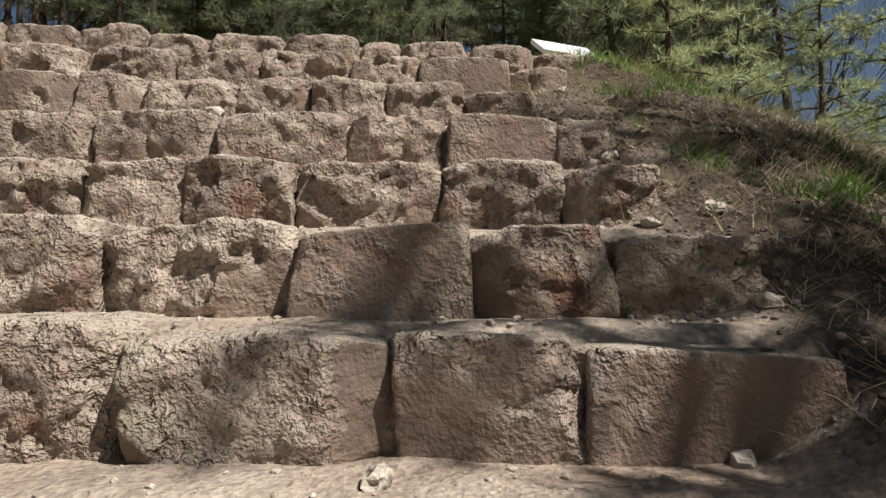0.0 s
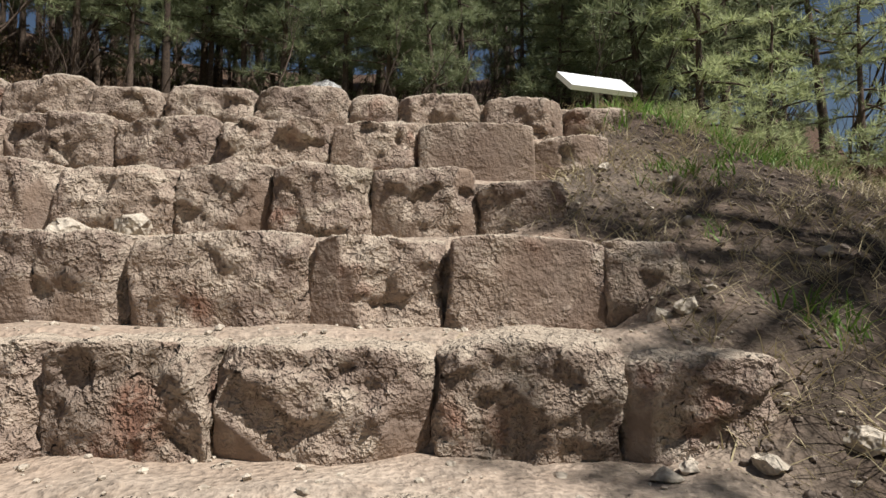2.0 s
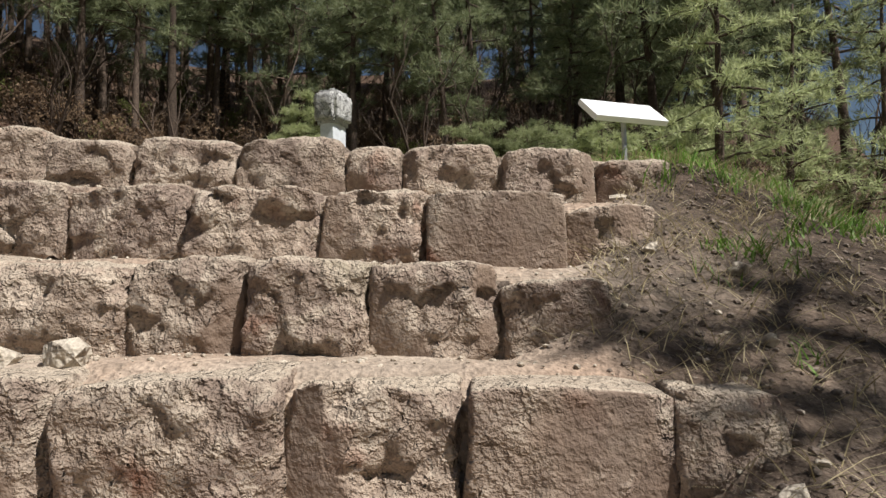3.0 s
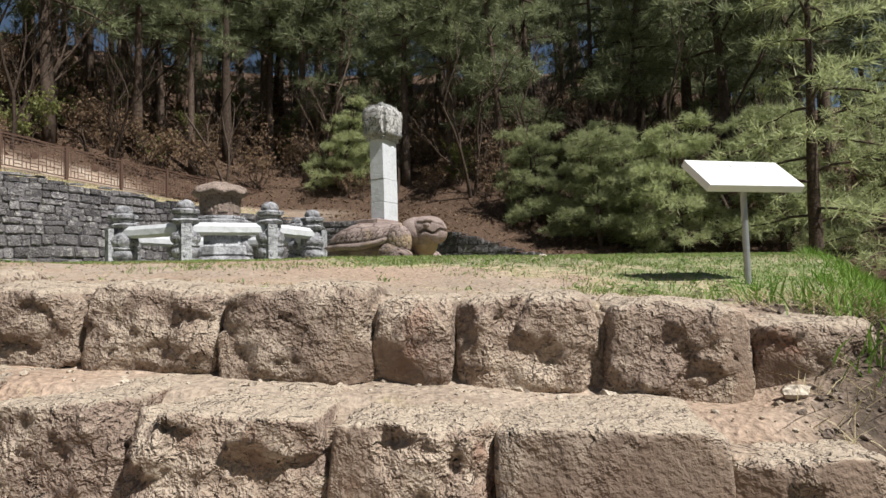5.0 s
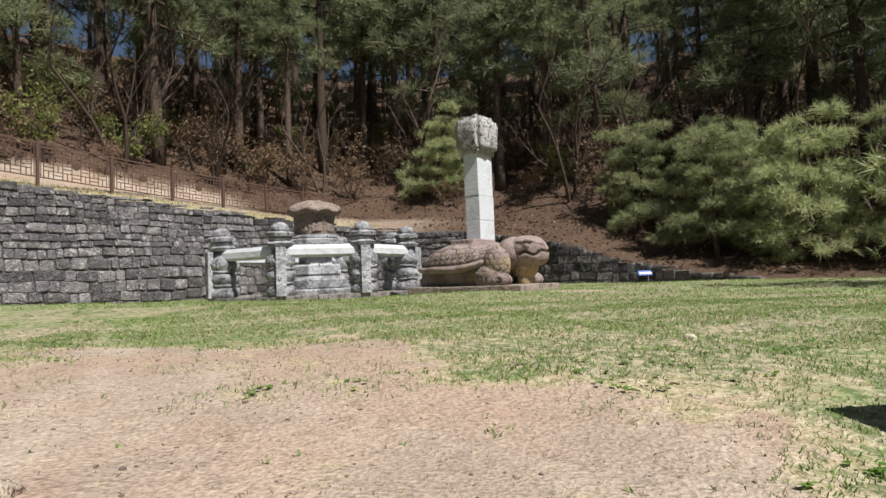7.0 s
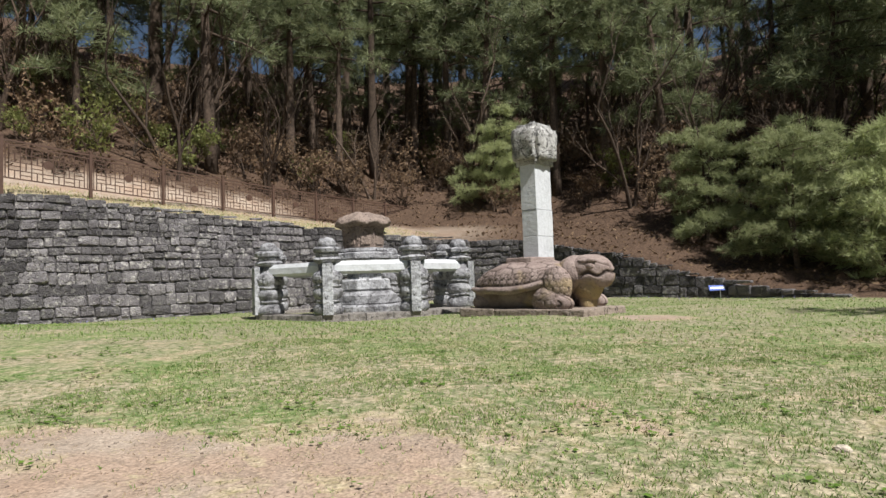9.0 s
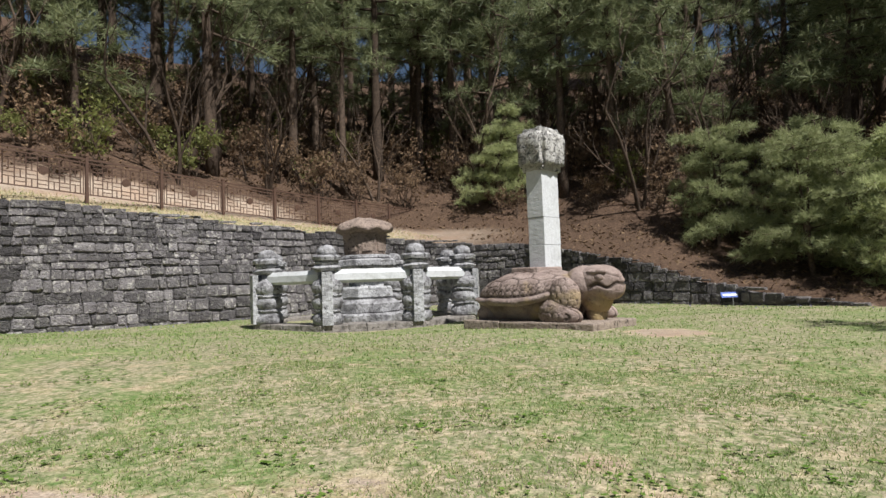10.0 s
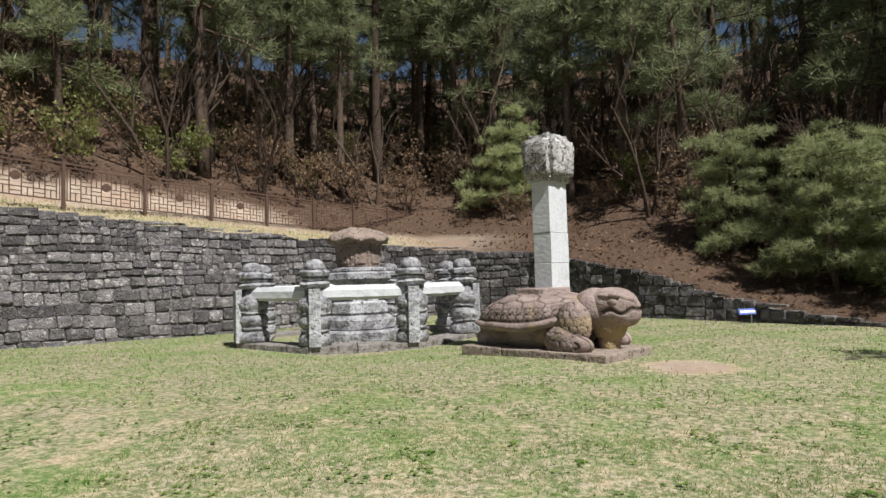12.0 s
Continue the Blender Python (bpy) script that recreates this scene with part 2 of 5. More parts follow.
# ---------------------------------------------------------------- mesh helpers
class Build:
    """Collects vertices and faces of one mesh."""

    def __init__(self):
        self.v, self.f, self.n = [], [], 0

    def add(self, verts, faces):
        verts = np.asarray(verts, float).reshape(-1, 3)
        self.v.append(verts)
        self.f.extend([tuple(int(i) + self.n for i in q) for q in faces])
        self.n += len(verts)
        return self

    def box(self, lo, hi, m=None, bevel=0.0):
        bm = bmesh.new()
        bmesh.ops.create_cube(bm, size=1)
        for v in bm.verts:
            v.co = Vector([(lo[i] + hi[i]) / 2 + v.co[i] * (hi[i] - lo[i]) for i in range(3)])
        if bevel:
            bmesh.ops.bevel(bm, geom=bm.edges[:], offset=bevel, segments=2, affect="EDGES", profile=0.6)
        self.take(bm, m)
        return self

    def take(self, bm, m=None):
        bm.verts.index_update()
        vs = [tuple((m @ v.co) if m else v.co) for v in bm.verts]
        self.add(vs, [[v.index for v in f.verts] for f in bm.faces])
        bm.free()

    def tube(self, pts, radii, sides=6, caps=True):
        pts = [Vector(p) for p in pts]
        rings, faces = [], []
        for i, p in enumerate(pts):
            d = (pts[min(i + 1, len(pts) - 1)] - pts[max(i - 1, 0)]).normalized()
            a = d.orthogonal().normalized()
            if abs(d.z) > 0.7:
                a = (Vector((1, 0, 0)) - d * d.x).normalized()
            b = d.cross(a)
            for k in range(sides):
                w = 2 * math.pi * k / sides
                rings.append(p + radii[i] * (math.cos(w) * a + math.sin(w) * b))
        for i in range(len(pts) - 1):
            for k in range(sides):
                q = (k + 1) % sides
                faces.append((i * sides + k, i * sides + q, (i + 1) * sides + q, (i + 1) * sides + k))
        if caps:
            faces.append(tuple(range(sides))[::-1])
            faces.append(tuple((len(pts) - 1) * sides + k for k in range(sides)))
        self.add([tuple(r) for r in rings], faces)
        return self

    def lathe(self, profile, sides=8, turn=0.0, squash=None, centre=(0, 0)):
        """profile: (radius, z) from the bottom up."""
        pts, faces = [], []
        for r, z in profile:
            for k in range(sides):
                w = turn + 2 * math.pi * k / sides
                pts.append((centre[0] + r * math.cos(w), centre[1] + r * math.sin(w), z))
        for i in range(len(profile) - 1):
            for k in range(sides):
                q = (k + 1) % sides
                faces.append((i * sides + k, i * sides + q, (i + 1) * sides + q, (i + 1) * sides + k))
        faces.append(tuple(range(sides))[::-1])
        faces.append(tuple((len(profile) - 1) * sides + k for k in range(sides)))
        self.add(pts, faces)
        return self

    def mesh(self, name, mat, smooth=False):
        me = bpy.data.meshes.new(name)
        verts = np.concatenate(self.v) if self.v else np.zeros((0, 3))
        me.from_pydata(verts.tolist(), [], self.f)
        me.materials.append(mat)
        if smooth:
            me.polygons.foreach_set("use_smooth", [True] * len(me.polygons))
        me.update()
        return me


def part(name, build, mat, parent, label="", smooth=False, m=None):
    """One mesh under a thing or under a part."""
    ob = new(name, build.mesh(name, mat, smooth))
    ob.parent = parent
    if m is not None:
        ob.matrix_basis = m
    if label:
        tagged(ob, label)
    return ob


def thing(name, m, label, category, group="", kind=""):
    ob = new(name)
    ob.matrix_basis = m
    ob.empty_display_size = 0.2
    return tagged(ob, label, category, group, kind)


def roughen(verts, amount, scale, seed):
    """Vertices moved along a smooth random field."""
    off = Vector((seed * 7.13, seed * 3.7, seed * 1.9))
    out = []
    for p in verts:
        q = Vector(p)
        out.append(q + amount * noise.noise_vector(q * scale + off))
    return np.array([tuple(p) for p in out])


# ---------------------------------------------------------------- the lie of the land
SKEW = 0.12                                             # the courses turn a little against the x axis
COURSE_Y = [-6.75, -6.25, -5.75, -5.24, -4.79, -4.28, -3.79, -3.29, -2.79, -2.29]
COURSE_Z = [-3.24, -2.93, -2.64, -2.32, -2.01, -1.70, -1.37, -1.05, -0.72, -0.39]
COURSE_FALL = [0.02, 0.02, 0.02, 0.02, 0.022, 0.022, 0.025, 0.04, 0.058, 0.06]   # each course falls to the right, per metre
WALL = [(-40, -10), (-24, 4.0), (-15.6, 12.0), (-13.9, 14.2), (-11.9, 16.4), (-10.3, 19.8), (-8.8, 23.2), (-6.6, 24.6),
        (-3, 24.0), (0.9, 21.3), (3.7, 19.8), (6.2, 17.9), (9.5, 14.5), (22, 4), (70, -20)]
WALL_TOP = [4.8, 4.4, 3.8, 3.56, 3.3, 3.1, 3.0, 2.8, 2.45, 1.6, 0.62, 0.15, -0.3, -1.2, -2.0]
WALL_LEN = np.concatenate([[0], np.cumsum([math.dist(a, b) for a, b in zip(WALL, WALL[1:])])])


def course_top(k, x):
    return COURSE_Z[k] + 0.01 - COURSE_FALL[k] * (np.clip(x, -3.2, 2.2) - 0.45)


def smooth(lo, hi, v):
    u = np.clip((v - lo) / (hi - lo), 0, 1)
    return u * u * (3 - 2 * u)


def wall_side(x, y):
    """Distance behind the retaining wall (negative in front) and the length along it."""
    best = np.full(np.shape(x), 1e9)
    along = np.zeros(np.shape(x))
    side = np.zeros(np.shape(x))
    for i, (a, b) in enumerate(zip(WALL, WALL[1:])):
        dx, dy = b[0] - a[0], b[1] - a[1]
        ll = dx * dx + dy * dy
        u = np.clip(((x - a[0]) * dx + (y - a[1]) * dy) / ll, 0, 1)
        px, py = x - a[0] - u * dx, y - a[1] - u * dy
        d = np.hypot(px, py)
        s = np.sign(dx * py - dy * px)
        near = d < best - 1e-9
        best = np.where(near, d, best)
        side = np.where(near, s, side)
        along = np.where(near, WALL_LEN[i] + u * math.sqrt(ll), along)
    return best * np.where(side == 0, 1, side), along


def wave(x, y, k):
    """A cheap smooth wobble in about -1 to 1."""
    return (np.sin(x * 1.7 * k + 1.3) * np.cos(y * 1.3 * k - 0.7) + np.sin(x * 0.9 * k - y * 1.9 * k + 2.1)
            + 0.6 * np.sin(x * 3.1 * k + y * 2.3 * k)) / 2.6


def lawn_edge(y):
    return 1.75 + 0.55 * np.clip(y + 2.2, 0, 40)


def bank_side(x, s):
    """How far a spot has left the stone courses for the soil banks, 0 to 1."""
    right = np.interp(s, [-5.3, -4.8, -4.3, -3.8, -3.3, -2.8, -2.3], [1.30, 1.36, 1.25, 1.28, 1.0, 1.25, 1.6]) + 0.07 * wave(x, s, 3)
    return smooth(right - 0.22, right + 0.2, x), smooth(-2.5, -3.1, x + 0.1 * wave(x, s, 3))


def ground_z(x, y):
    x, y = np.asarray(x, float), np.asarray(y, float)
    s = y + SKEW * x
    lawn = np.interp(y, [-2.3, -1, 0, 1, 3, 5, 11, 30], [-0.41, -0.37, -0.24, -0.15, -0.06, -0.01, -0.04, 0.0])
    lawn = lawn - 0.018 * np.clip(x, -14, 10) * smooth(-2.3, 1, y) * smooth(13, 7, y) + 0.012 * wave(x, y, 2.2) + 0.03 * wave(x, y, 0.5) * smooth(-2, 1, y)
    lawn = lawn + (0.03 - 0.055 * np.clip(x, -3.2, 2.2)) * smooth(1.5, -1.6, y)
    lawn = lawn - 0.08 * np.exp(-((x + 5.8) / 2.2) ** 2 - ((y - 12) / 2.5) ** 2) + 0.09 * np.exp(-((x + 1) / 2.2) ** 2 - ((y - 10.3) / 2.2) ** 2)
    fall = np.clip(x - lawn_edge(y), 0, 30)
    lawn = lawn - 0.42 * fall * smooth(0, 0.8, fall) + 0.0105 * fall ** 2
    # treads
    tread = np.full(np.shape(s), -3.56) + 0.05 * np.clip(s + 7.5, -200, 0)
    tread = np.maximum(tread, -6.0)
    for k in range(10):
        lo = COURSE_Y[k]
        hi = COURSE_Y[k + 1] if k < 9 else -1.6
        z = course_top(k, x) - 0.075 + 0.085 * smooth(0.30, 0.62, (s - lo) / min(0.5, hi - lo))
        tread = np.where(s > lo + 0.17, z, tread)
    tread = tread + 0.012 * wave(x, y, 5) + 0.006 * wave(x, y, 13)
    bank = -0.36 + 0.625 * np.clip(s + 2.2, -4.9, 0) + 0.05 * np.clip(s + 7.1, -100, 0) - 0.20 + 0.05 * wave(x, y, 2.1) + 0.025 * wave(x, y, 6)
    out = np.clip(x - 1.7, 0, 40)
    bank_r = bank + 0.10 * smooth(0.0, 0.5, out) - 0.36 * np.clip(out - 0.1, 0, 9)
    bank_l = bank + 0.30 * smooth(-2.6, -3.6, x) * smooth(-6, -4, s)
    wr, wl = bank_side(x, s)
    front = tread * (1 - wr) * (1 - wl) + bank_r * wr + bank_l * wl * (1 - wr)
    z = np.where(s < -2.25, front, 0)
    t = smooth(-2.25, -1.9, s)
    z = np.where(s >= -2.25, front * (1 - t) + lawn * t, z)
    # the hill behind the retaining wall
    d, along = wall_side(x, y)
    top = np.interp(along, WALL_LEN, WALL_TOP)
    part_way = np.interp(along, WALL_LEN, [1, 1, 1, 1, 1, 1, 1, 1, 0.95, 0.85, 0.75, 0.65, 0.5, 0.35, 0.3])
    rise = np.interp(d, [0, 0.5, 2.0, 4.2, 8, 45, 80, 200, 600], [-0.06, 0.06, 0.42, 1.10, 3.3, 22, 30, 34, 30]) * part_way
    rise = rise + 0.25 * wave(x, y, 0.45) * smooth(4, 10, d)
    return np.where(d > 0.36, top + rise, z)


def steps_range(*spans):
    out = [spans[0][0]]
    for a, b, st in spans:
        n = max(1, round((b - a) / st))
        out.extend(a + (b - a) * (i + 1) / n for i in range(n))
    return np.array(out)


def build_ground():
    gx = steps_range((-600, -100, 60), (-100, -40, 5), (-40, -20, 0.8), (-20, -4, 0.25), (-4, 4.5, 0.07), (4.5, 14, 0.25), (14, 60, 1.2), (60, 120, 6), (120, 600, 60))
    gy = steps_range((-600, -100, 60), (-100, -20, 5), (-20, -7.5, 0.6), (-7.5, -1.2, 0.045), (-1.2, 4, 0.1), (4, 26, 0.22), (26, 70, 1.0), (70, 140, 5), (140, 600, 60))
    X, Y = np.meshgrid(gx, gy)
    Z = ground_z(X, Y)
    nx, ny = len(gx), len(gy)
    idx = np.arange(nx * ny).reshape(ny, nx)
    faces = np.stack([idx[:-1, :-1], idx[:-1, 1:], idx[1:, 1:], idx[1:, :-1]], -1).reshape(-1, 4)
    b = Build()
    b.v, b.n, b.f = [np.stack([X, Y, Z], -1).reshape(-1, 3)], nx * ny, faces.tolist()
    ob = new("ground", b.mesh("ground", M_GROUND, True))
    lawn, soil, litter = cover(X.ravel(), Y.ravel())
    for name, w in (("lawn", lawn), ("soil", soil), ("litter", litter)):
        a = ob.data.attributes.new(name, "FLOAT", "POINT")
        a.data.foreach_set("value", np.ascontiguousarray(w, dtype=np.float32))
    return tagged(ob, "sandy terrace, patchy spring lawn and leaf-strewn wooded hillside", "ground", kind="structure")


def cover(x, y):
    """Shares of lawn, dark soil and leaf litter at a spot; the rest is pale sand."""
    s = y + SKEW * x
    d, along = wall_side(x, y)
    w = wave(x, y, 1.1) + 0.6 * wave(x, y, 3.7)
    lawn = smooth(-0.6, 1.3, y - 0.25 + 1.15 * w + 2.2 * smooth(0.3, 1.8, x) + 0.9 * smooth(4, 9, y))
    bare = np.exp(-(((x + 2.9) / 0.95) ** 2 + ((y - 0.75) / 0.42) ** 2))           # the bare patch
    bare = np.maximum(bare, np.exp(-(((x - 1.2) / 0.8) ** 2 + ((y - 10.1) / 0.9) ** 2)))
    lawn = lawn * (1 - smooth(0.2, 0.8, bare + 0.15 * w))
    lawn = np.where(s < -2.1, 0, lawn)
    wr, wl = bank_side(x, s)
    soil = np.where(s < -1.9, smooth(0.15, 0.9, wr) * (0.85 + 0.25 * w + 0.3 * smooth(1.6, 2.1, x)), 0)
    soil = np.maximum(soil, smooth(0, 2, x - lawn_edge(y)) * 0.9)
    soil = np.maximum(soil, np.where(s < -2.0, wl * 0.7, 0))
    strip = smooth(4.2, 3.2, d) * smooth(WALL_LEN[7], WALL_LEN[6], along)
    litter = np.maximum(smooth(4.6, 6.0, d + 0.5 * w), np.maximum(smooth(WALL_LEN[6], WALL_LEN[8], along) * (d > 0.1), smooth(WALL_LEN[5], WALL_LEN[6], along) * smooth(2.2, 3.2, d)))
    litter = np.maximum(litter, smooth(12, 20, np.hypot(x, y - 4)) * (d < 0) * smooth(0, 2, x - lawn_edge(y)))
    lawn = np.where(d > 0, 0.55 * strip * smooth(2.6, 1.8, d), lawn)
    lawn = np.where(d > 0, lawn, lawn * (0.84 + 0.16 * smooth(5, 9, y)))
    return np.clip(lawn, 0, 1), np.clip(soil, 0, 1) * (d < 0), np.clip(litter, 0, 1)


GROUND = build_ground()


def gz(x, y):
    return float(ground_z(x, y))


# ---------------------------------------------------------------- stone courses
def block(w, h, d, seed, cuts=5, rough=0.5, step=0.016, round_off=14.0, planes=1):
    """A quarried block: front at y = 0, base at z = 0, middle at x = 0. Split by planes, then weathered.

    Gives the mesh and, for each vertex, how far it lies on a cleaved plane."""
    rnd = random.Random(seed)
    n = [max(4, round(q / step)) for q in (w, d * 0.6, h)]
    pts, faces, seen = [], [], {}

    def vid(i, j, k):
        if (i, j, k) not in seen:
            seen[i, j, k] = len(pts)
            pts.append((2 * i / n[0] - 1, 2 * j / n[1] - 1, 2 * k / n[2] - 1))
        return seen[i, j, k]

    for k in range(n[2]):
        for i in range(n[0]):
            faces.append((vid(i, 0, k), vid(i + 1, 0, k), vid(i + 1, 0, k + 1), vid(i, 0, k + 1)))
        for j in range(n[1]):
            faces.append((vid(0, j + 1, k), vid(0, j, k), vid(0, j, k + 1), vid(0, j + 1, k + 1)))
            faces.append((vid(n[0], j, k), vid(n[0], j + 1, k), vid(n[0], j + 1, k + 1), vid(n[0], j, k + 1)))
    for j in range(n[1]):
        for i in range(n[0]):
            faces.append((vid(i, j, n[2]), vid(i + 1, j, n[2]), vid(i + 1, j + 1, n[2]), vid(i, j + 1, n[2])))
    p = np.array(pts)
    q = round_off * rnd.uniform(0.8, 1.3)
    p = p / np.maximum((np.abs(p) ** q).sum(1) ** (1 / q), 1e-6)[:, None]
    half = np.array([w / 2, d / 2, h / 2])
    p = p * half
    # leaning joints and a top that is not level
    u, t = p[:, 0] / half[0], p[:, 2] / half[2]
    p[:, 0] += rnd.uniform(-0.05, 0.05) * t * h + rnd.uniform(-0.02, 0.0) * t * np.sign(u) * np.abs(u) ** 2 * w
    p[:, 2] += np.clip(t, 0, 1) * h * (rnd.uniform(-0.05, 0.05) * u - 0.05 * np.abs(u) ** 3)
    # broken facets round the front
    for c in range(cuts):
        nv = np.array([rnd.uniform(-0.75, 0.75), rnd.uniform(-1.0, -0.55), rnd.uniform(-0.35, 0.75)])
        nv = nv / np.linalg.norm(nv)
        lim = (np.abs(nv) * half).sum() - rnd.uniform(0.0, 0.03) - 0.09 * abs(nv[0]) * w - 0.075 * abs(nv[2]) * h
        p = p - np.maximum(p @ nv - lim, 0)[:, None] * nv * 0.97
    # the face broken into chips, each a small plane of its own
    off = Vector((seed * 3.17 % 97, seed * 1.71 % 89, seed * 0.77 % 83))
    front = np.clip((-p[:, 1] / half[1] - 0.2) / 0.5, 0, 1)
    seeds = np.random.RandomState(seed)
    count = max(7, int(w * h / 0.016))
    cx, cz = seeds.uniform(-w / 2, w / 2, count), seeds.uniform(-h / 2, h / 2, count)
    weight = seeds.uniform(0.0, 0.08, count)
    lean_x, lean_z, sunk = seeds.normal(0, 0.16, count), seeds.normal(0.03, 0.18, count), seeds.uniform(0, 0.022, count)
    bend = np.array([noise.noise_vector(Vector(r) * 9 + off)[:] for r in p]) * 0.024
    X, Z = p[:, 0] + bend[:, 0], p[:, 2] + bend[:, 2]
    near = np.argmin(np.hypot(X[:, None] - cx, (Z[:, None] - cz) * 1.25) - weight, 1)
    chip = sunk[near] + np.clip(lean_x[near] * (X - cx[near]) + lean_z[near] * (Z - cz[near]), -0.02, 0.024)
    p[:, 1] += 1.3 * rough * front * chip
    # cleaved planes: smooth, steep or slightly undercut
    dressed = np.zeros(len(p))
    for c in range(planes):
        flat = rough < 0.2
        nv = np.array([rnd.uniform(-0.06, 0.06) if flat else rnd.uniform(-0.55, 0.55), -1.0, rnd.uniform(-0.02, 0.02) if flat else rnd.uniform(-0.45, 0.10)])
        nv = nv / np.linalg.norm(nv)
        own = p[front > 0.9] @ nv
        lim = own.max() - 0.022 if flat else max(np.quantile(own, rnd.uniform(0.4, 0.7)), own.max() - 0.04)
        over = p @ nv - lim
        p = p - np.maximum(over, 0)[:, None] * nv
        dressed = np.maximum(dressed, np.clip(over / 0.010, 0, 1))
    out = np.empty_like(p)
    for i, r in enumerate(p):
        v = Vector(r)
        k = (1 - 0.88 * dressed[i]) * rough * 2
        vor = noise.voronoi(v * 6.0 + off)[0]
        ridge = abs(noise.noise(v * 6.0 + off)) * 0.020 + 0.006 * vor[0] - 0.022 * min(0.3, vor[1] - vor[0])
        out[i] = v + noise.noise_vector(v * 3.0 + off) * 0.016 + (noise.noise_vector(v * 9.0 + off) * 0.012 + noise.noise_vector(v * 27.0 + off) * 0.008 + Vector((0, ridge, 0))) * k
    out[:, 1] += d / 2
    out[:, 2] += h / 2
    return Build().add(out, faces), dressed


def course_stone(parent, k, x0, x1, z0, z1, seed, cuts=5, rough=0.5, depth=0.5, out=0.0, round_off=14.0, planes=1):
    xm, w = (x0 + x1) / 2, x1 - x0
    b, dressed = block(w, z1 - z0, depth, seed, cuts, rough, round_off=round_off, planes=planes)
    y = COURSE_Y[k] - SKEW * xm + out
    turn = -math.degrees(math.atan(SKEW)) + random.Random(seed + 5).uniform(-2, 2)
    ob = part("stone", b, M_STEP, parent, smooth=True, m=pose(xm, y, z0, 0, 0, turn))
    a = ob.data.attributes.new("dressed", "FLOAT", "POINT")
    a.data.foreach_set("value", np.ascontiguousarray(dressed, dtype=np.float32))
    return ob


def joint_fill(parent, k, x0, x1):
    """Sand and rubble packed between the blocks of a course, set back from their faces."""
    nx, nz = int((x1 - x0) / 0.025), 12
    pts, faces = [], []
    for j in range(nz + 2):
        for i in range(nx + 1):
            x = x0 + (x1 - x0) * i / nx
            top = float(course_top(k, x)) - 0.045
            z = top - 0.34 + 0.34 * min(j, nz) / nz
            v = Vector((x * 8, z * 8, k * 7.0))
            dy = 0.110 + 0.030 * noise.noise(v) + 0.022 * noise.noise(v * 2.7) - 0.02 * (1 - min(j, nz) / nz) + (0.3 if j > nz else 0)
            pts.append((x, COURSE_Y[k] - SKEW * x + dy, z))
    for j in range(nz + 1):
        for i in range(nx):
            a = j * (nx + 1) + i
            faces.append((a, a + 1, a + nx + 2, a + nx + 1))
    return part("joint_fill", Build().add(pts, faces), M_FILL, parent, "pale sand and rubble packed into the joints", smooth=True)


terrace = tagged(new("stone_terrace"), "seven stepped courses of rough brown quarried stone blocks", "terrace steps", kind="structure")
# joints along x of each course, from the foot up
JOINTS = {
    3: [-2.35, -1.60, -1.03, -0.43, 0.23, 0.69, 1.31],
    4: [-2.40, -1.75, -1.25, -0.67, -0.06, 0.50, 0.95, 1.42],
    5: [-2.55, -2.0, -1.45, -0.95, -0.54, -0.11, 0.48, 0.96, 1.34],
    6: [-2.55, -1.95, -1.12, -0.53, 0.08, 0.56, 1.10, 1.37],
    7: [-2.5, -1.9, -1.45, -1.05, -0.55, -0.13, 0.29, 0.75, 1.12],
    8: [-2.6, -2.15, -1.64, -1.06, -0.50, 0.07, 0.54, 1.11, 1.47],
    9: [-3.0, -2.45, -1.95, -1.42, -0.97, -0.40, 0.14, 0.45, 0.94, 1.42, 1.80],
}
# blocks with a dressed, flat face
FLAT = {(4, 4), (6, 5), (3, 5), (8, 6)}
for k, xs in JOINTS.items():
    for i, (a, b) in enumerate(zip(xs, xs[1:])):
        r = random.Random(k * 100 + i)
        flat = (k, i) in FLAT
        last = i == len(xs) - 2
        top = float(course_top(k, (a + b) / 2))
        z0 = top - 0.355
        z1 = top + r.uniform(-0.012, 0.022) - (0.03 if last else 0)
        gap = r.uniform(-0.010, 0.006)
        boulder = k == 9
        course_stone(terrace, k, a + gap, b - gap, z0, z1, k * 37 + i, 2 if flat else r.choice((7, 9, 11)), 0.12 if flat else r.uniform(0.40, 0.60) if boulder else r.uniform(0.45, 0.72),
                     out=r.uniform(-0.02, 0.025), round_off=8 if boulder else 30, planes=1 if flat else r.choice((0, 0, 1, 1, 2)))
    joint_fill(terrace, k, xs[0], xs[-1] - 0.1)
# the courses below, which carry the foot of the stair
for k in range(3):
    x = -2.4
    i = 0
    while x < 1.3:
        r = random.Random(900 + k * 40 + i)
        w = r.uniform(0.5, 0.8)
        course_stone(terrace, k, x + 0.01, x + w - 0.01, COURSE_Z[k] - 0.34, COURSE_Z[k], 700 + k * 31 + i, 5, 0.5)
        x += w
        i += 1
# the thin split wedge in the top course
course_stone(terrace, 9, -0.42, -0.17, -0.70, -0.46, 4001, 6, 0.4, out=-0.035, round_off=6, planes=0)


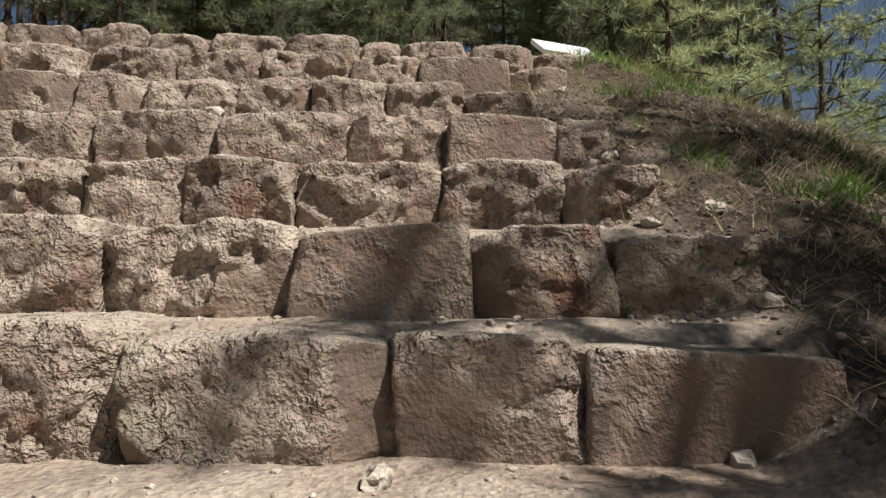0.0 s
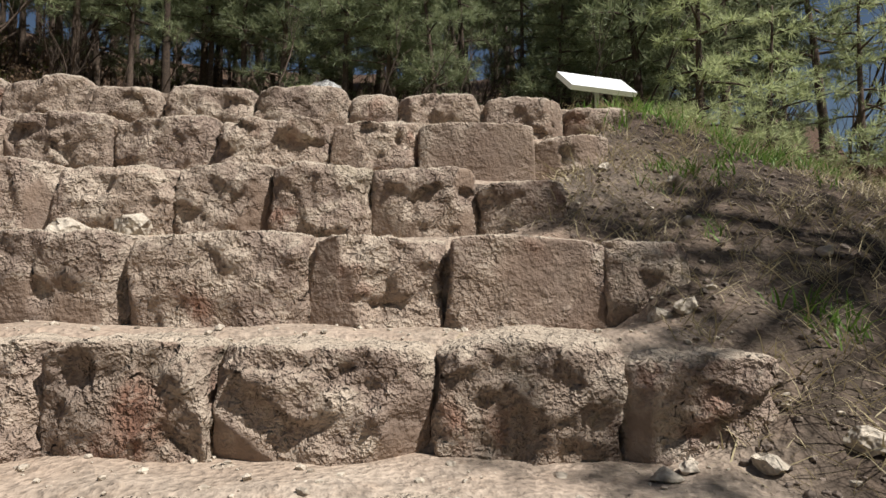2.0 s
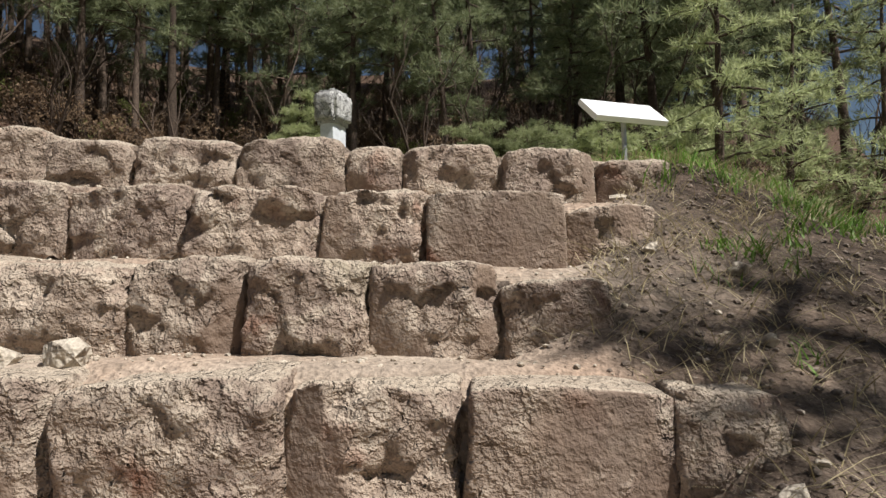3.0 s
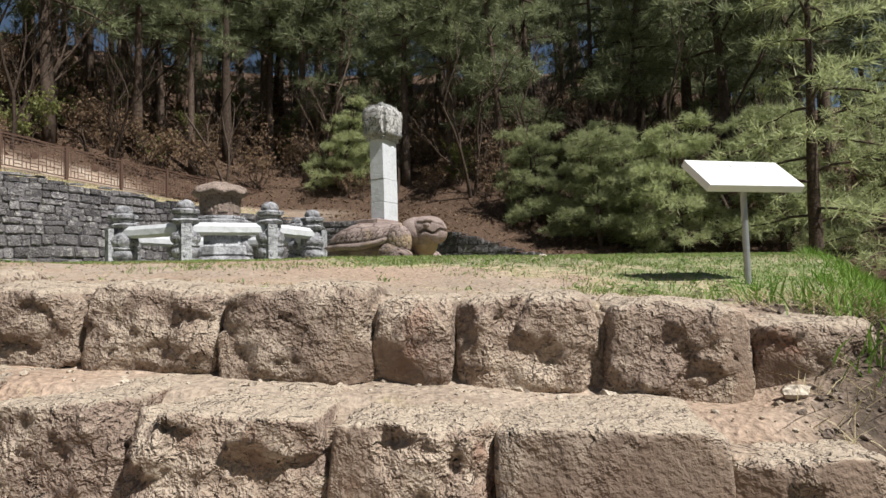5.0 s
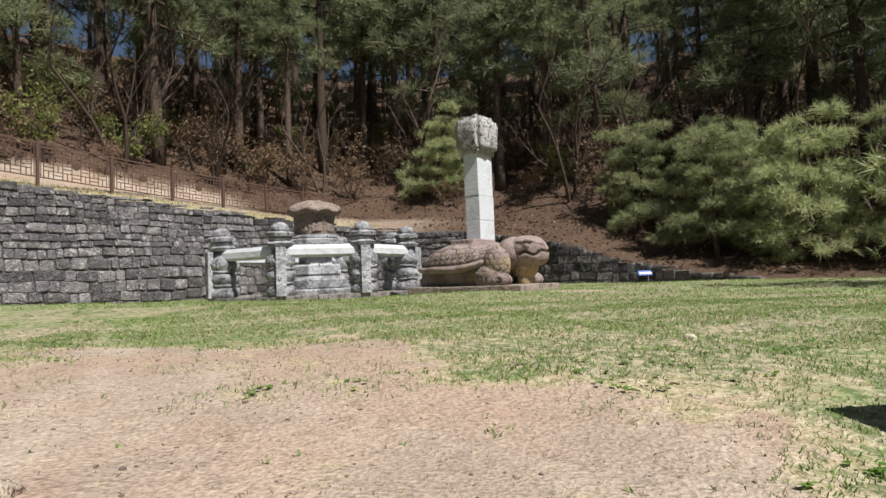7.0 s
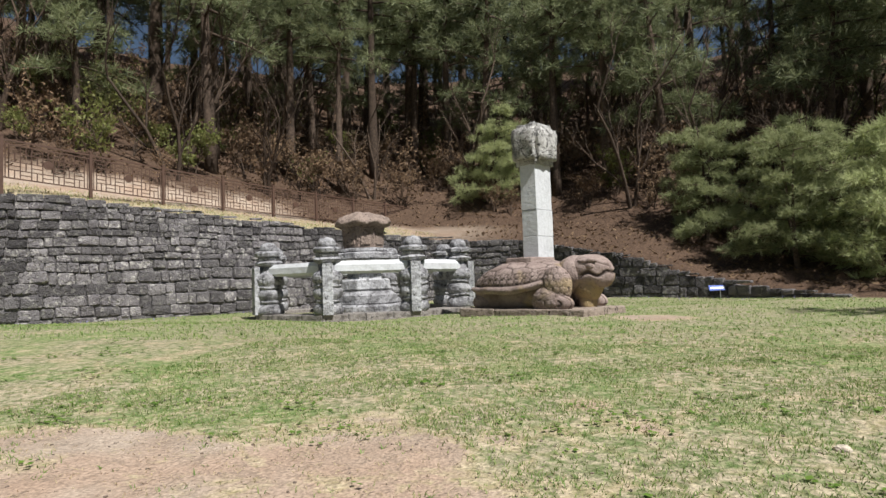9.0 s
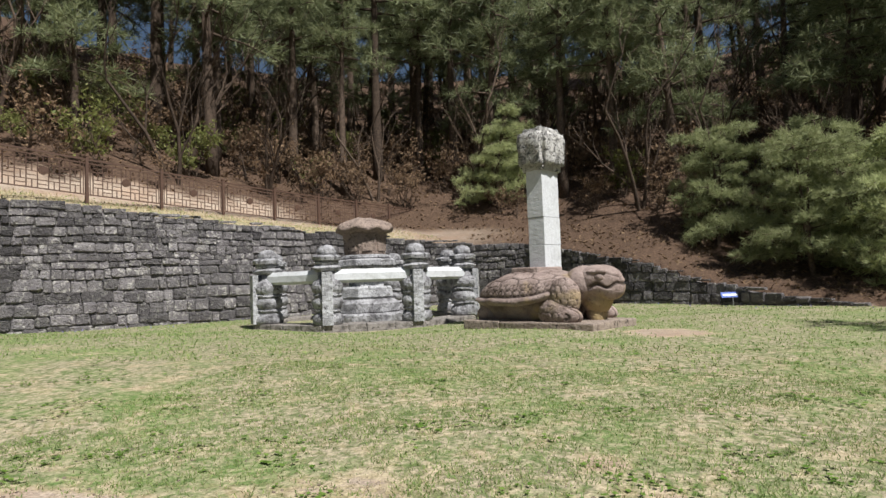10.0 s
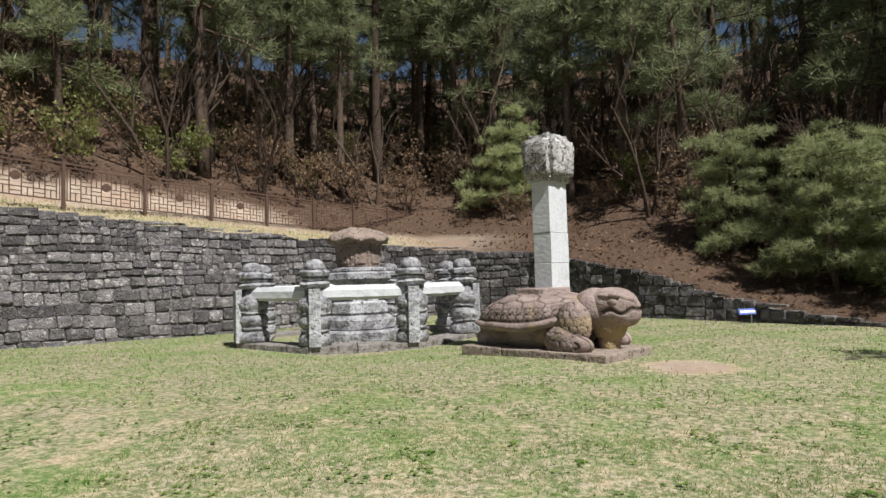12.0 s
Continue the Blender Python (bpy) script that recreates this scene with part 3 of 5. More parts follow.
# ---------------------------------------------------------------- loose stones and clods
def pebble(seed, size, flat=0.6):
    rnd = random.Random(seed)
    bm = bmesh.new()
    bmesh.ops.create_icosphere(bm, subdivisions=2, radius=1)
    for v in bm.verts:
        v.co = Vector((v.co.x, v.co.y * 0.8, v.co.z * flat)) * size * (1 + 0.55 * noise.noise(v.co * 1.3 + Vector((seed, 2, 1))))
    for _ in range(4):
        nv = Vector((rnd.uniform(-1, 1), rnd.uniform(-1, 1), rnd.uniform(-0.4, 1))).normalized()
        for v in bm.verts:
            o = v.co.dot(nv) - size * 0.55
            if o > 0:
                v.co -= nv * o
    b = Build()
    b.take(bm)
    return b


def loose_rock(x, y, size, seed, mat=None, flat=0.55, label="loose chip of pale brown stone lying on a sandy tread"):
    ob = new("loose_rock", pebble(seed, size, flat).mesh("loose_rock", mat or M_STEP, False))
    ob.matrix_basis = pose(x, y, gz(x, y) + size * flat * 0.45, 0, 0, seed * 53 % 360)
    return tagged(ob, label, "rock", "loose rocks")


# ---------------------------------------------------------------- retaining wall
def wall_point(u):
    i = int(np.clip(np.searchsorted(WALL_LEN, u, side="right") - 1, 0, len(WALL) - 2))
    f = (u - WALL_LEN[i]) / (WALL_LEN[i + 1] - WALL_LEN[i])
    a, b = Vector(WALL[i]), Vector(WALL[i + 1])
    d = (b - a).normalized()
    return a.lerp(b, f), d


def facing_stone(w, h, rnd):
    """A squared rubble stone, face at -y, with worn corners: 26 faces or so."""
    j = lambda a: rnd.uniform(-a, a)
    e = min(w, h) * rnd.uniform(0.06, 0.16)
    o = [(-w / 2 + j(.012), -h / 2 + j(.02)), (w / 2 + j(.012), -h / 2 + j(.012)), (w / 2 + j(.012), h / 2 + j(.012)), (-w / 2 + j(.012), h / 2 + j(.012))]
    ring = []
    for i in range(4):
        p, q = np.array(o[i]), np.array(o[(i + 1) % 4])
        ln = np.linalg.norm(q - p)
        ring += [p + (q - p) * min(0.4, e / ln), q - (q - p) * min(0.4, e / ln)]
    bulge = rnd.uniform(0.025, 0.07)
    v = [(x, 0.12, z) for x, z in ring] + [(x, 0.0, z) for x, z in ring]
    v += [(x * (1 - 0.11 * h / max(w, h)) + j(.012), -bulge * rnd.uniform(0.6, 1.15), z * 0.86 + j(.012)) for x, z in ring]
    v.append((j(.05), -bulge * rnd.uniform(0.85, 1.25), j(.03)))
    f = []
    for r in range(2):
        for i in range(8):
            q = (i + 1) % 8
            f.append((r * 8 + i, r * 8 + q, r * 8 + 8 + q, r * 8 + 8 + i))
    f += [(16 + i, 16 + (i + 1) % 8, 24) for i in range(8)]
    return v, f


def build_wall():
    wall = tagged(new("retaining_wall"), "curved retaining wall of dark grey squared rubble stone", "stone wall", kind="structure")
    core = Build()
    u0, u1 = WALL_LEN[1] + 3.0, WALL_LEN[11] + 1.0
    n = 90
    secs = []
    for i in range(n + 1):
        u = u0 + (u1 - u0) * i / n
        p, d = wall_point(u)
        nrm = Vector((-d.y, d.x))
        top = float(np.interp(u, WALL_LEN, WALL_TOP)) - 0.1
        base = gz(p.x - nrm.x * 0.4, p.y - nrm.y * 0.4) - 0.35
        a, b = p + nrm * 0.02, p + nrm * 0.5
        secs += [(a.x, a.y, base), (a.x, a.y, max(top, base + .1)), (b.x, b.y, max(top, base + .1)), (b.x, b.y, base)]
    faces = [(4 * i + k, 4 * i + 4 + k, 4 * i + 4 + (k + 1) % 4, 4 * i + (k + 1) % 4) for i in range(n) for k in range(4)]
    faces += [(0, 1, 2, 3), tuple(4 * n + k for k in (3, 2, 1, 0))]
    core.add(secs, faces)
    part("core", core, M_WALL, wall)
    rest = Build()
    rnd = random.Random(11)
    picked = 0
    z = -0.25
    while z < 4.6:
        h = rnd.uniform(0.29, 0.38) if z < 1.3 else rnd.uniform(0.20, 0.31)
        u = u0 + rnd.uniform(0, 0.3)
        while u < u1:
            w = rnd.choice((0.24, 0.30, 0.36, 0.42, 0.5, 0.58, 0.7)) * rnd.uniform(0.85, 1.15) * (1.15 if z < 1.0 else 0.9)
            p, d = wall_point(u + w / 2)
            nrm = Vector((-d.y, d.x))
            top = float(np.interp(u, WALL_LEN, WALL_TOP)) + 0.04 * math.sin(u * 2.1) + rnd.uniform(-0.03, 0.03)
            dz = 0.05 * math.sin(u * 0.8 + z * 2.0) + 0.03 * math.sin(u * 2.3 - z * 3.1)
            base = gz(p.x - nrm.x * 0.4, p.y - nrm.y * 0.4)
            hh = h - 0.012 + rnd.uniform(-0.015, 0.01)
            hh = min(hh, top - z - dz)
            if hh > 0.045 and z + h > base:
                v, f = facing_stone(w - 0.022, hh * rnd.uniform(0.92, 1.0), rnd)
                m = Matrix.Translation((p.x, p.y, z + dz + hh / 2 + rnd.uniform(-0.008, 0.008))) @ Matrix.Rotation(math.atan2(d.y, d.x), 4, "Z") @ Matrix.Rotation(rnd.uniform(-0.035, 0.035), 4, "Y") @ Matrix.Rotation(rnd.uniform(-0.12, 0.12), 4, "Z")
                if -15.9 < p.x < -10.6 and picked < 300:
                    picked += 1
                    part("stone", Build().add(v, f), M_WALL, wall, m=m)
                else:
                    rest.add([tuple(m @ Vector(q)) for q in v], f)
            u += w
        z += h
    ob = part("stones_beyond", rest, M_WALL, wall)
    tagged(ob, kind="stuff")


# ---------------------------------------------------------------- fence on the slope above the wall
FENCE0, FENCE_STEP = Vector((-15.4, 13.75)), Vector((0.833, 2.338))


def fence_panel(length, rise):
    """Basket-weave lattice between two posts, sheared to the slope, along +x."""
    b = Build()

    def bar(x0, z0, x1, z1, t=0.024):
        b.tube([(x0, 0, z0 + rise * x0 / length), (x1, 0, z1 + rise * x1 / length)], [t * 0.7] * 2, 4)

    L, zb, zt = length, 0.08, 1.06
    for z in (zb, zt):
        bar(0.04, z, L - 0.04, z, 0.034)
    bar(0.04, 1.18, L - 0.04, 1.18, 0.048)
    for x in (0.10, 0.19, L - 0.19, L - 0.10):
        bar(x, zb, x, zt)
    nx, nz = 7, 4
    x_in, cw, ch = 0.19, (L - 0.38) / nx, (zt - zb) / nz
    for i in range(nx):
        for j in range(nz):
            x0, z0 = x_in + i * cw, zb + j * ch
            centre = i == 3 and j in (1, 2)
            bar(x0, z0, x0, z0 + ch)
            bar(x0, z0, x0 + cw, z0)
            if centre:
                continue
            if (i + j) % 2:
                bar(x0, z0 + ch / 2, x0 + cw, z0 + ch / 2)
            else:
                bar(x0 + cw / 2, z0, x0 + cw / 2, z0 + ch)
    return b


def build_fence():
    fence = tagged(new("fence"), "brown metal lattice fence with round motifs above the stone wall", "fence")
    L = FENCE_STEP.length
    turn = math.degrees(math.atan2(FENCE_STEP.y, FENCE_STEP.x))
    zs = lambda i: float(np.interp(i, [-4, 0, 1, 2, 3, 6, 8], [4.5, 4.06, 3.97, 3.89, 3.82, 3.76, 3.74]))
    for i in range(-4, 9):
        p = FENCE0 + FENCE_STEP * i
        z = zs(i)
        post = Build().box((-0.045, -0.045, -0.7), (0.045, 0.045, 1.26), bevel=0.008).box((-0.055, -0.055, 1.26), (0.055, 0.055, 1.30), bevel=0.008)
        part("post", post, M_FENCE, fence, m=pose(p.x, p.y, z, 0, 0, turn))
        if i < 8:
            pan = part("lattice_panel", fence_panel(L, zs(i + 1) - z), M_FENCE, fence, m=pose(p.x, p.y, z, 0, 0, turn))
            disc = Build().tube([(L / 2, -0.02, 0.57), (L / 2, 0.02, 0.57)], [0.13] * 2, 16).tube([(L / 2, -0.03, 0.57), (L / 2, 0.03, 0.57)], [0.06] * 2, 12)
            part("round_motif", disc, M_FENCE, pan)


# ---------------------------------------------------------------- octagonal balustrade and stupa
OCT_SIDE, OCT_ANGLE = 2.25, radians(25)
OCT_B = Vector((-6.66, 12.3))
OCT_DIR = Vector((math.cos(OCT_ANGLE), math.sin(OCT_ANGLE)))
OCT_C = OCT_B + OCT_DIR * OCT_SIDE / 2 + Vector((-OCT_DIR.y, OCT_DIR.x)) * OCT_SIDE * 1.2071
OCT_R = OCT_SIDE / (2 * math.sin(math.pi / 8))
OCT_Z = -0.06


def lumpy(build, amount, scale, seed):
    build.v = [roughen(np.concatenate(build.v), amount, scale, seed)]
    return build


def oct_ring(profile, turn, sides_fine=2):
    """An eight-sided turned solid with its flat sides divided, so that it can be weathered."""
    pts, faces = [], []
    n = 8 * sides_fine
    for r, z in profile:
        for k in range(8):
            a = Vector((math.cos(turn + k * math.pi / 4), math.sin(turn + k * math.pi / 4))) * r
            c = Vector((math.cos(turn + (k + 1) * math.pi / 4), math.sin(turn + (k + 1) * math.pi / 4))) * r
            for q in range(sides_fine):
                p = a.lerp(c, q / sides_fine)
                pts.append((p.x, p.y, z))
    for i in range(len(profile) - 1):
        for k in range(n):
            q = (k + 1) % n
            faces.append((i * n + k, i * n + q, i * n + n + q, i * n + n + k))
    faces.append(tuple(range(n))[::-1])
    faces.append(tuple((len(profile) - 1) * n + k for k in range(n)))
    return Build().add(pts, faces)


def baluster(parent, x, y, out_angle, seed, k=1.5):
    turn = pose(x, y, OCT_Z + 0.14, 0, 0, math.degrees(out_angle))
    drum = [(0.235, 0), (0.26, 0.03), (0.265, 0.14), (0.235, 0.25), (0.20, 0.29), (0.20, 0.31), (0.235, 0.33), (0.235, 0.37), (0.205, 0.39), (0.24, 0.43), (0.26, 0.53),
            (0.25, 0.63), (0.21, 0.68), (0.21, 0.70), (0.24, 0.72), (0.24, 0.76), (0.21, 0.78), (0.25, 0.83), (0.275, 0.95), (0.255, 1.06), (0.20, 1.12), (0.165, 1.15), (0.165, 1.32)]
    drum = [(q * k, z) for q, z in drum]
    post = part("post", lumpy(Build().lathe(drum, 20), 0.04, 4, seed), M_GREY, parent, smooth=True, m=turn)
    strip = Build().box((0.30, -0.13, 0.0), (0.445, 0.13, 1.31), bevel=0.012)
    part("pilaster", lumpy(strip, 0.012, 6, seed + 1), M_BAND, post, "pale flat vertical band")
    cap = [(0.17, 1.30), (0.30, 1.36), (0.335, 1.42), (0.27, 1.47), (0.22, 1.49), (0.27, 1.505), (0.285, 1.55), (0.25, 1.575), (0.26, 1.585), (0.325, 1.61), (0.335, 1.69), (0.29, 1.73), (0.20, 1.75)]
    cap = [(q * 1.16, z) for q, z in cap]
    part("cap", lumpy(oct_ring(cap, math.pi / 8, 2), 0.03, 5, seed + 2), M_GREY, post)
    bud = [(0.18, 1.73), (0.20, 1.76), (0.205, 1.82), (0.185, 1.90), (0.13, 1.965), (0.05, 1.995)]
    bud = [(q * 1.22, z) for q, z in bud]
    part("bud", lumpy(Build().lathe(bud, 14), 0.02, 6, seed + 3), M_GREY, post, smooth=True)


def rail_beam(length):
    """A stone rail with chamfered edges, along +x."""
    prof = [(-0.17, -0.12), (-0.10, -0.19), (0.10, -0.19), (0.17, -0.12), (0.17, 0.04), (0.10, 0.15), (-0.10, 0.15), (-0.17, 0.04)]
    pts, faces = [], []
    n = 7
    for i in range(n + 1):
        pts += [(length * i / n, y, z) for y, z in prof]
    for i in range(n):
        for k in range(8):
            q = (k + 1) % 8
            faces.append((i * 8 + k, i * 8 + 8 + k, i * 8 + 8 + q, i * 8 + q))
    faces += [tuple(range(8)), tuple(n * 8 + k for k in range(8))[::-1]]
    return Build().add(pts, faces)


def build_balustrade():
    bal = tagged(new("stone_balustrade"), "octagonal grey granite balustrade with bud-topped posts and plain rails", "balustrade")
    start = math.atan2(OCT_B.y - OCT_C.y, OCT_B.x - OCT_C.x)
    corner = [OCT_C + OCT_R * Vector((math.cos(start + i * math.pi / 4), math.sin(start + i * math.pi / 4))) for i in range(8)]
    for i, p in enumerate(corner):
        q = corner[(i + 1) % 8]
        a = start + i * math.pi / 4
        mid = a + math.pi / 8
        baluster(bal, p.x, p.y, a + (math.pi / 8 if i == 0 else -math.pi / 8 if i == 1 else 0), 20 + i)
        d = (q - p).normalized()
        o = p + d * 0.15
        part("rail", lumpy(rail_beam(OCT_SIDE - 0.30), 0.012, 4, 50 + i), M_PALE, bal, "dressed pale granite rail", m=pose(o.x, o.y, OCT_Z + 0.14 + 1.22, 0, 0, math.degrees(math.atan2(d.y, d.x))))
        # kerb stones under the posts, two a side
        nrm = Vector((math.cos(mid), math.sin(mid)))
        for h, (f0, f1) in enumerate(((-0.09, 0.42), (0.42, 1.09))):
            s0, s1 = p.lerp(q, f0) + nrm * 0.36, p.lerp(q, f1) + nrm * 0.36
            kerb = Build().box((0.008, 0, -0.14), ((s1 - s0).length - 0.008, 0.72 + 0.004 * (i % 2), 0.14 - 0.003 * ((i + h) % 3)), bevel=0.025)
            part("kerb_stone", lumpy(kerb, 0.02, 3, 70 + 2 * i + h), M_KERB, bal, m=pose(s0.x, s0.y, OCT_Z, 0, 0, math.degrees(math.atan2(d.y, d.x))))


def build_stupa():
    st = thing("stupa", pose(OCT_C.x, OCT_C.y, OCT_Z, 0, 0, math.degrees(OCT_ANGLE) + 3) @ Matrix.Diagonal((1, 1, 1.06, 1)), "weathered brown octagonal stone stupa with a low roof on pale tiers", "stupa")
    t = math.pi / 8
    part("base_slab", lumpy(oct_ring([(1.25, -0.1), (1.27, 0.02), (1.27, 0.22), (1.18, 0.27)], t, 4), 0.02, 3, 1), M_GREY, st)
    part("lower_tier", lumpy(oct_ring([(0.98, 0.26), (1.02, 0.30), (1.02, 0.52), (0.86, 0.62), (0.80, 0.64)], t, 4), 0.02, 3, 2), M_GREY, st)
    part("lotus_tier", lumpy(oct_ring([(0.74, 0.63), (0.82, 0.70), (0.80, 0.94), (0.74, 0.99)], t, 4), 0.015, 3, 3), M_BAND, st, "pale replaced granite tier")
    part("shaft", lumpy(oct_ring([(0.54, 0.98), (0.54, 1.34), (0.60, 1.36)], t, 3), 0.012, 3, 4), M_BAND, st)
    part("upper_tier", lumpy(oct_ring([(0.62, 1.36), (0.90, 1.52), (0.93, 1.56), (0.93, 1.70), (0.84, 1.74)], t, 4), 0.015, 3, 5), M_GREY, st)
    part("collar", lumpy(oct_ring([(0.76, 1.735), (0.80, 1.77), (0.78, 1.83), (0.66, 1.86)], t, 4), 0.012, 3, 6), M_GREY, st)
    part("body", lumpy(oct_ring([(0.60, 1.85), (0.62, 1.88), (0.64, 2.20), (0.68, 2.42), (0.66, 2.46)], t, 4), 0.02, 3, 7), M_BROWN, st, "dark brown octagonal body")
    for k in range(8):
        a = (k + 0.5) * math.pi / 4 + t
        r = 0.60 * math.cos(math.pi / 8)
        panel = Build().box((r, -0.15, 1.95), (r + 0.06, 0.15, 2.28), Matrix.Rotation(a, 4, "Z"), 0.015)
        part("carved_panel", panel, M_BROWN, st)
    # the roof: eaves drawn up at the corners
    n, rings = 64, [(0.62, 2.42, 0), (0.86, 2.50, 1), (0.87, 2.56, 1), (0.80, 2.66, .7), (0.62, 2.78, .35), (0.42, 2.86, .1), (0.22, 2.90, 0), (0.04, 2.91, 0)]
    pts, faces = [], []
    for r, z, up in rings:
        for k in range(n):
            a = 2 * math.pi * k / n
            c = abs(math.cos(4 * (a - t))) ** 3
            pts.append((r * (0.96 + 0.05 * c) * math.cos(a), r * (0.96 + 0.05 * c) * math.sin(a), z + 0.06 * up * c))
    for i in range(len(rings) - 1):
        for k in range(n):
            q = (k + 1) % n
            faces.append((i * n + k, i * n + q, i * n + n + q, i * n + n + k))
    faces += [tuple(range(n))[::-1], tuple((len(rings) - 1) * n + k for k in range(n))]
    part("roof", lumpy(Build().add(pts, faces), 0.05, 3.5, 8), M_BROWN, st, "weathered grey-brown stone roof", smooth=True)
    return st


# ---------------------------------------------------------------- stone turtle and stele
T_U = Vector((0.882, -0.471))                           # towards the head
T_V = Vector((0.471, 0.882))
SLAB_C = Vector((-0.18, 10.0))
T_TURN = math.degrees(math.atan2(T_U.y, T_U.x))
T_MID = SLAB_C - T_U * 1.6 + T_V * 1.0
T_Z = 0.18


def turtle_mesh():
    """The whole statue as one mesh, head at +x, and how deep each vertex lies in a carved line."""
    b, lines = Build(), []

    def blob(fun, n=40, m=24, carve=None):
        pts, faces = [], []
        for i in range(m + 1):
            th = math.pi * i / m
            for k in range(n):
                ph = 2 * math.pi * k / n
                d = Vector((math.sin(th) * math.cos(ph), math.sin(th) * math.sin(ph), math.cos(th)))
                p = Vector(fun(*d))
                g = carve(d, p) if carve else 0.0
                p = p - Vector((d.x, d.y, d.z + 0.2)).normalized() * 0.030 * g
                p = p + noise.noise_vector(p * 5) * 0.014
                pts.append((p.x, p.y, max(p.z, 0.0)))
                lines.append(g)
        for i in range(m):
            for k in range(n):
                q = (k + 1) % n
                faces.append((i * n + k, (i + 1) * n + k, (i + 1) * n + q, i * n + q))
        b.add(pts, faces)

    def hexes(u, v, size):
        """1 on the edges of a honeycomb, 0 inside its cells."""
        u, v = u / size, v / size
        best, second = 9.0, 9.0
        j0, i0 = round(v / 0.866), round(u)
        for j in range(j0 - 1, j0 + 2):
            for i in range(i0 - 2, i0 + 3):
                d = math.hypot(u - i - 0.5 * (j % 2), v - j * 0.866)
                best, second = (d, best) if d < best else (best, min(second, d))
        return 1 - min(1.0, (second - best) / 0.13)

    def copysign_pow(v, e):
        return math.copysign(abs(v) ** e, v)

    # body under the shell, flat at the foot
    blob(lambda x, y, z: (-0.30 + 1.05 * copysign_pow(x, 0.6), 0.64 * copysign_pow(y, 0.6), max(0.0, 0.26 + 0.36 * z)))

    # shell with a thin rolled rim that sweeps up to the front
    def shell(x, y, z):
        rim = 0.375 - 0.05 * (1 - x * x) + 0.26 * max(0, x) ** 2.0
        crown = 0.93 - 0.20 * max(0, -x) ** 1.6
        wide = 1 + 0.075 * math.exp(-((z - 0.01) / 0.05) ** 2) if z > -0.02 else 1.05 + 0.22 * z
        zz = rim + (crown - rim) * z ** 0.70 if z > 0 else rim - 0.045 * min(1.0, -z * 8) + 0.02 * z
        return (-0.24 + 1.17 * x * wide, 0.90 * y * wide, zz)

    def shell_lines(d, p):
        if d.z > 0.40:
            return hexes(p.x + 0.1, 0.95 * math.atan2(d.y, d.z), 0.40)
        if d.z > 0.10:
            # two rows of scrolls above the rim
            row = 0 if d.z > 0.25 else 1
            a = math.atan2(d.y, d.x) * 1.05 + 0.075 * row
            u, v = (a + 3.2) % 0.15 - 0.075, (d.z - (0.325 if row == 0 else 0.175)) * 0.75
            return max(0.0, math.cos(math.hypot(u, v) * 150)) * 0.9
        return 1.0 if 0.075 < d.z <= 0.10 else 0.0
    blob(shell, 220, 110, shell_lines)

    # neck and throat
    blob(lambda x, y, z: (0.86 + 0.40 * x, 0.40 * y, 0.60 + 0.35 * z))
    blob(lambda x, y, z: (1.08 + 0.30 * x, 0.29 * y, 0.42 + 0.34 * z))

    # head: flat brow, hooked beak and a long mouth
    def head(x, y, z):
        zz = 0.66 + (0.29 if z > 0 else 0.33) * copysign_pow(z, 0.85) - 0.07 * max(0, x) ** 2
        return (1.16 + 0.45 * copysign_pow(x, 0.85), 0.35 * copysign_pow(y, 0.9) * (1 - 0.22 * max(0, x)), zz)

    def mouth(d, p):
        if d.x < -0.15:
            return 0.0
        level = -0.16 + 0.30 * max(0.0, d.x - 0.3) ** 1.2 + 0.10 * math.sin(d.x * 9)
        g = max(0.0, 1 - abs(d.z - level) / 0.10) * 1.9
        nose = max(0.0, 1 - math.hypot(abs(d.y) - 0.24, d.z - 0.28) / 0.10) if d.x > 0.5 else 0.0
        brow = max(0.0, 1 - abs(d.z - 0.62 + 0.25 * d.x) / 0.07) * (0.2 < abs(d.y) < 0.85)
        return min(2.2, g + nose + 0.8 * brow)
    blob(head, 96, 60, mouth)
    # support under the throat
    blob(lambda x, y, z: (1.08 + 0.17 * x, 0.21 * y, max(0.0, 0.14 + 0.30 * z)))
    for s in (-1, 1):
        blob(lambda x, y, z: (1.27 + 0.10 * x, s * 0.285 + 0.06 * y, 0.735 + 0.065 * z), 20, 12)
        blob(lambda x, y, z: (1.22 + 0.20 * x, s * 0.265 + 0.08 * y, 0.825 + 0.05 * z), 20, 12)
        scales = lambda d, p: hexes(p.x, p.z, 0.13) * 0.8
        # shoulder, foreleg and foot with toes
        blob(lambda x, y, z: (0.76 + 0.30 * x, s * 0.60 + 0.22 * y, 0.40 + 0.36 * z), 80, 50, scales)
        blob(lambda x, y, z: (0.62 + 0.36 * x, s * 0.66 + 0.22 * y, max(0.0, 0.16 + 0.26 * z)), 80, 50, scales)
        toes = lambda d, p: max(0.0, math.cos(p.y * 58)) ** 6 if d.x > 0.1 else hexes(p.x, p.z, 0.11) * 0.7
        blob(lambda x, y, z: (0.86 + 0.28 * x, s * 0.70 + 0.18 * y, max(0.0, 0.10 + 0.15 * z)), 80, 40, toes)
        blob(lambda x, y, z: (-1.02 + 0.24 * x, s * 0.48 + 0.18 * y, max(0.0, 0.12 + 0.16 * z)))
    # the socket under the stele
    k = b.n
    b.box((-0.46, -0.44, 0.62), (0.14, 0.50, 0.955), bevel=0.03)
    lines.extend([0.0] * (b.n - k))
    return b, lines


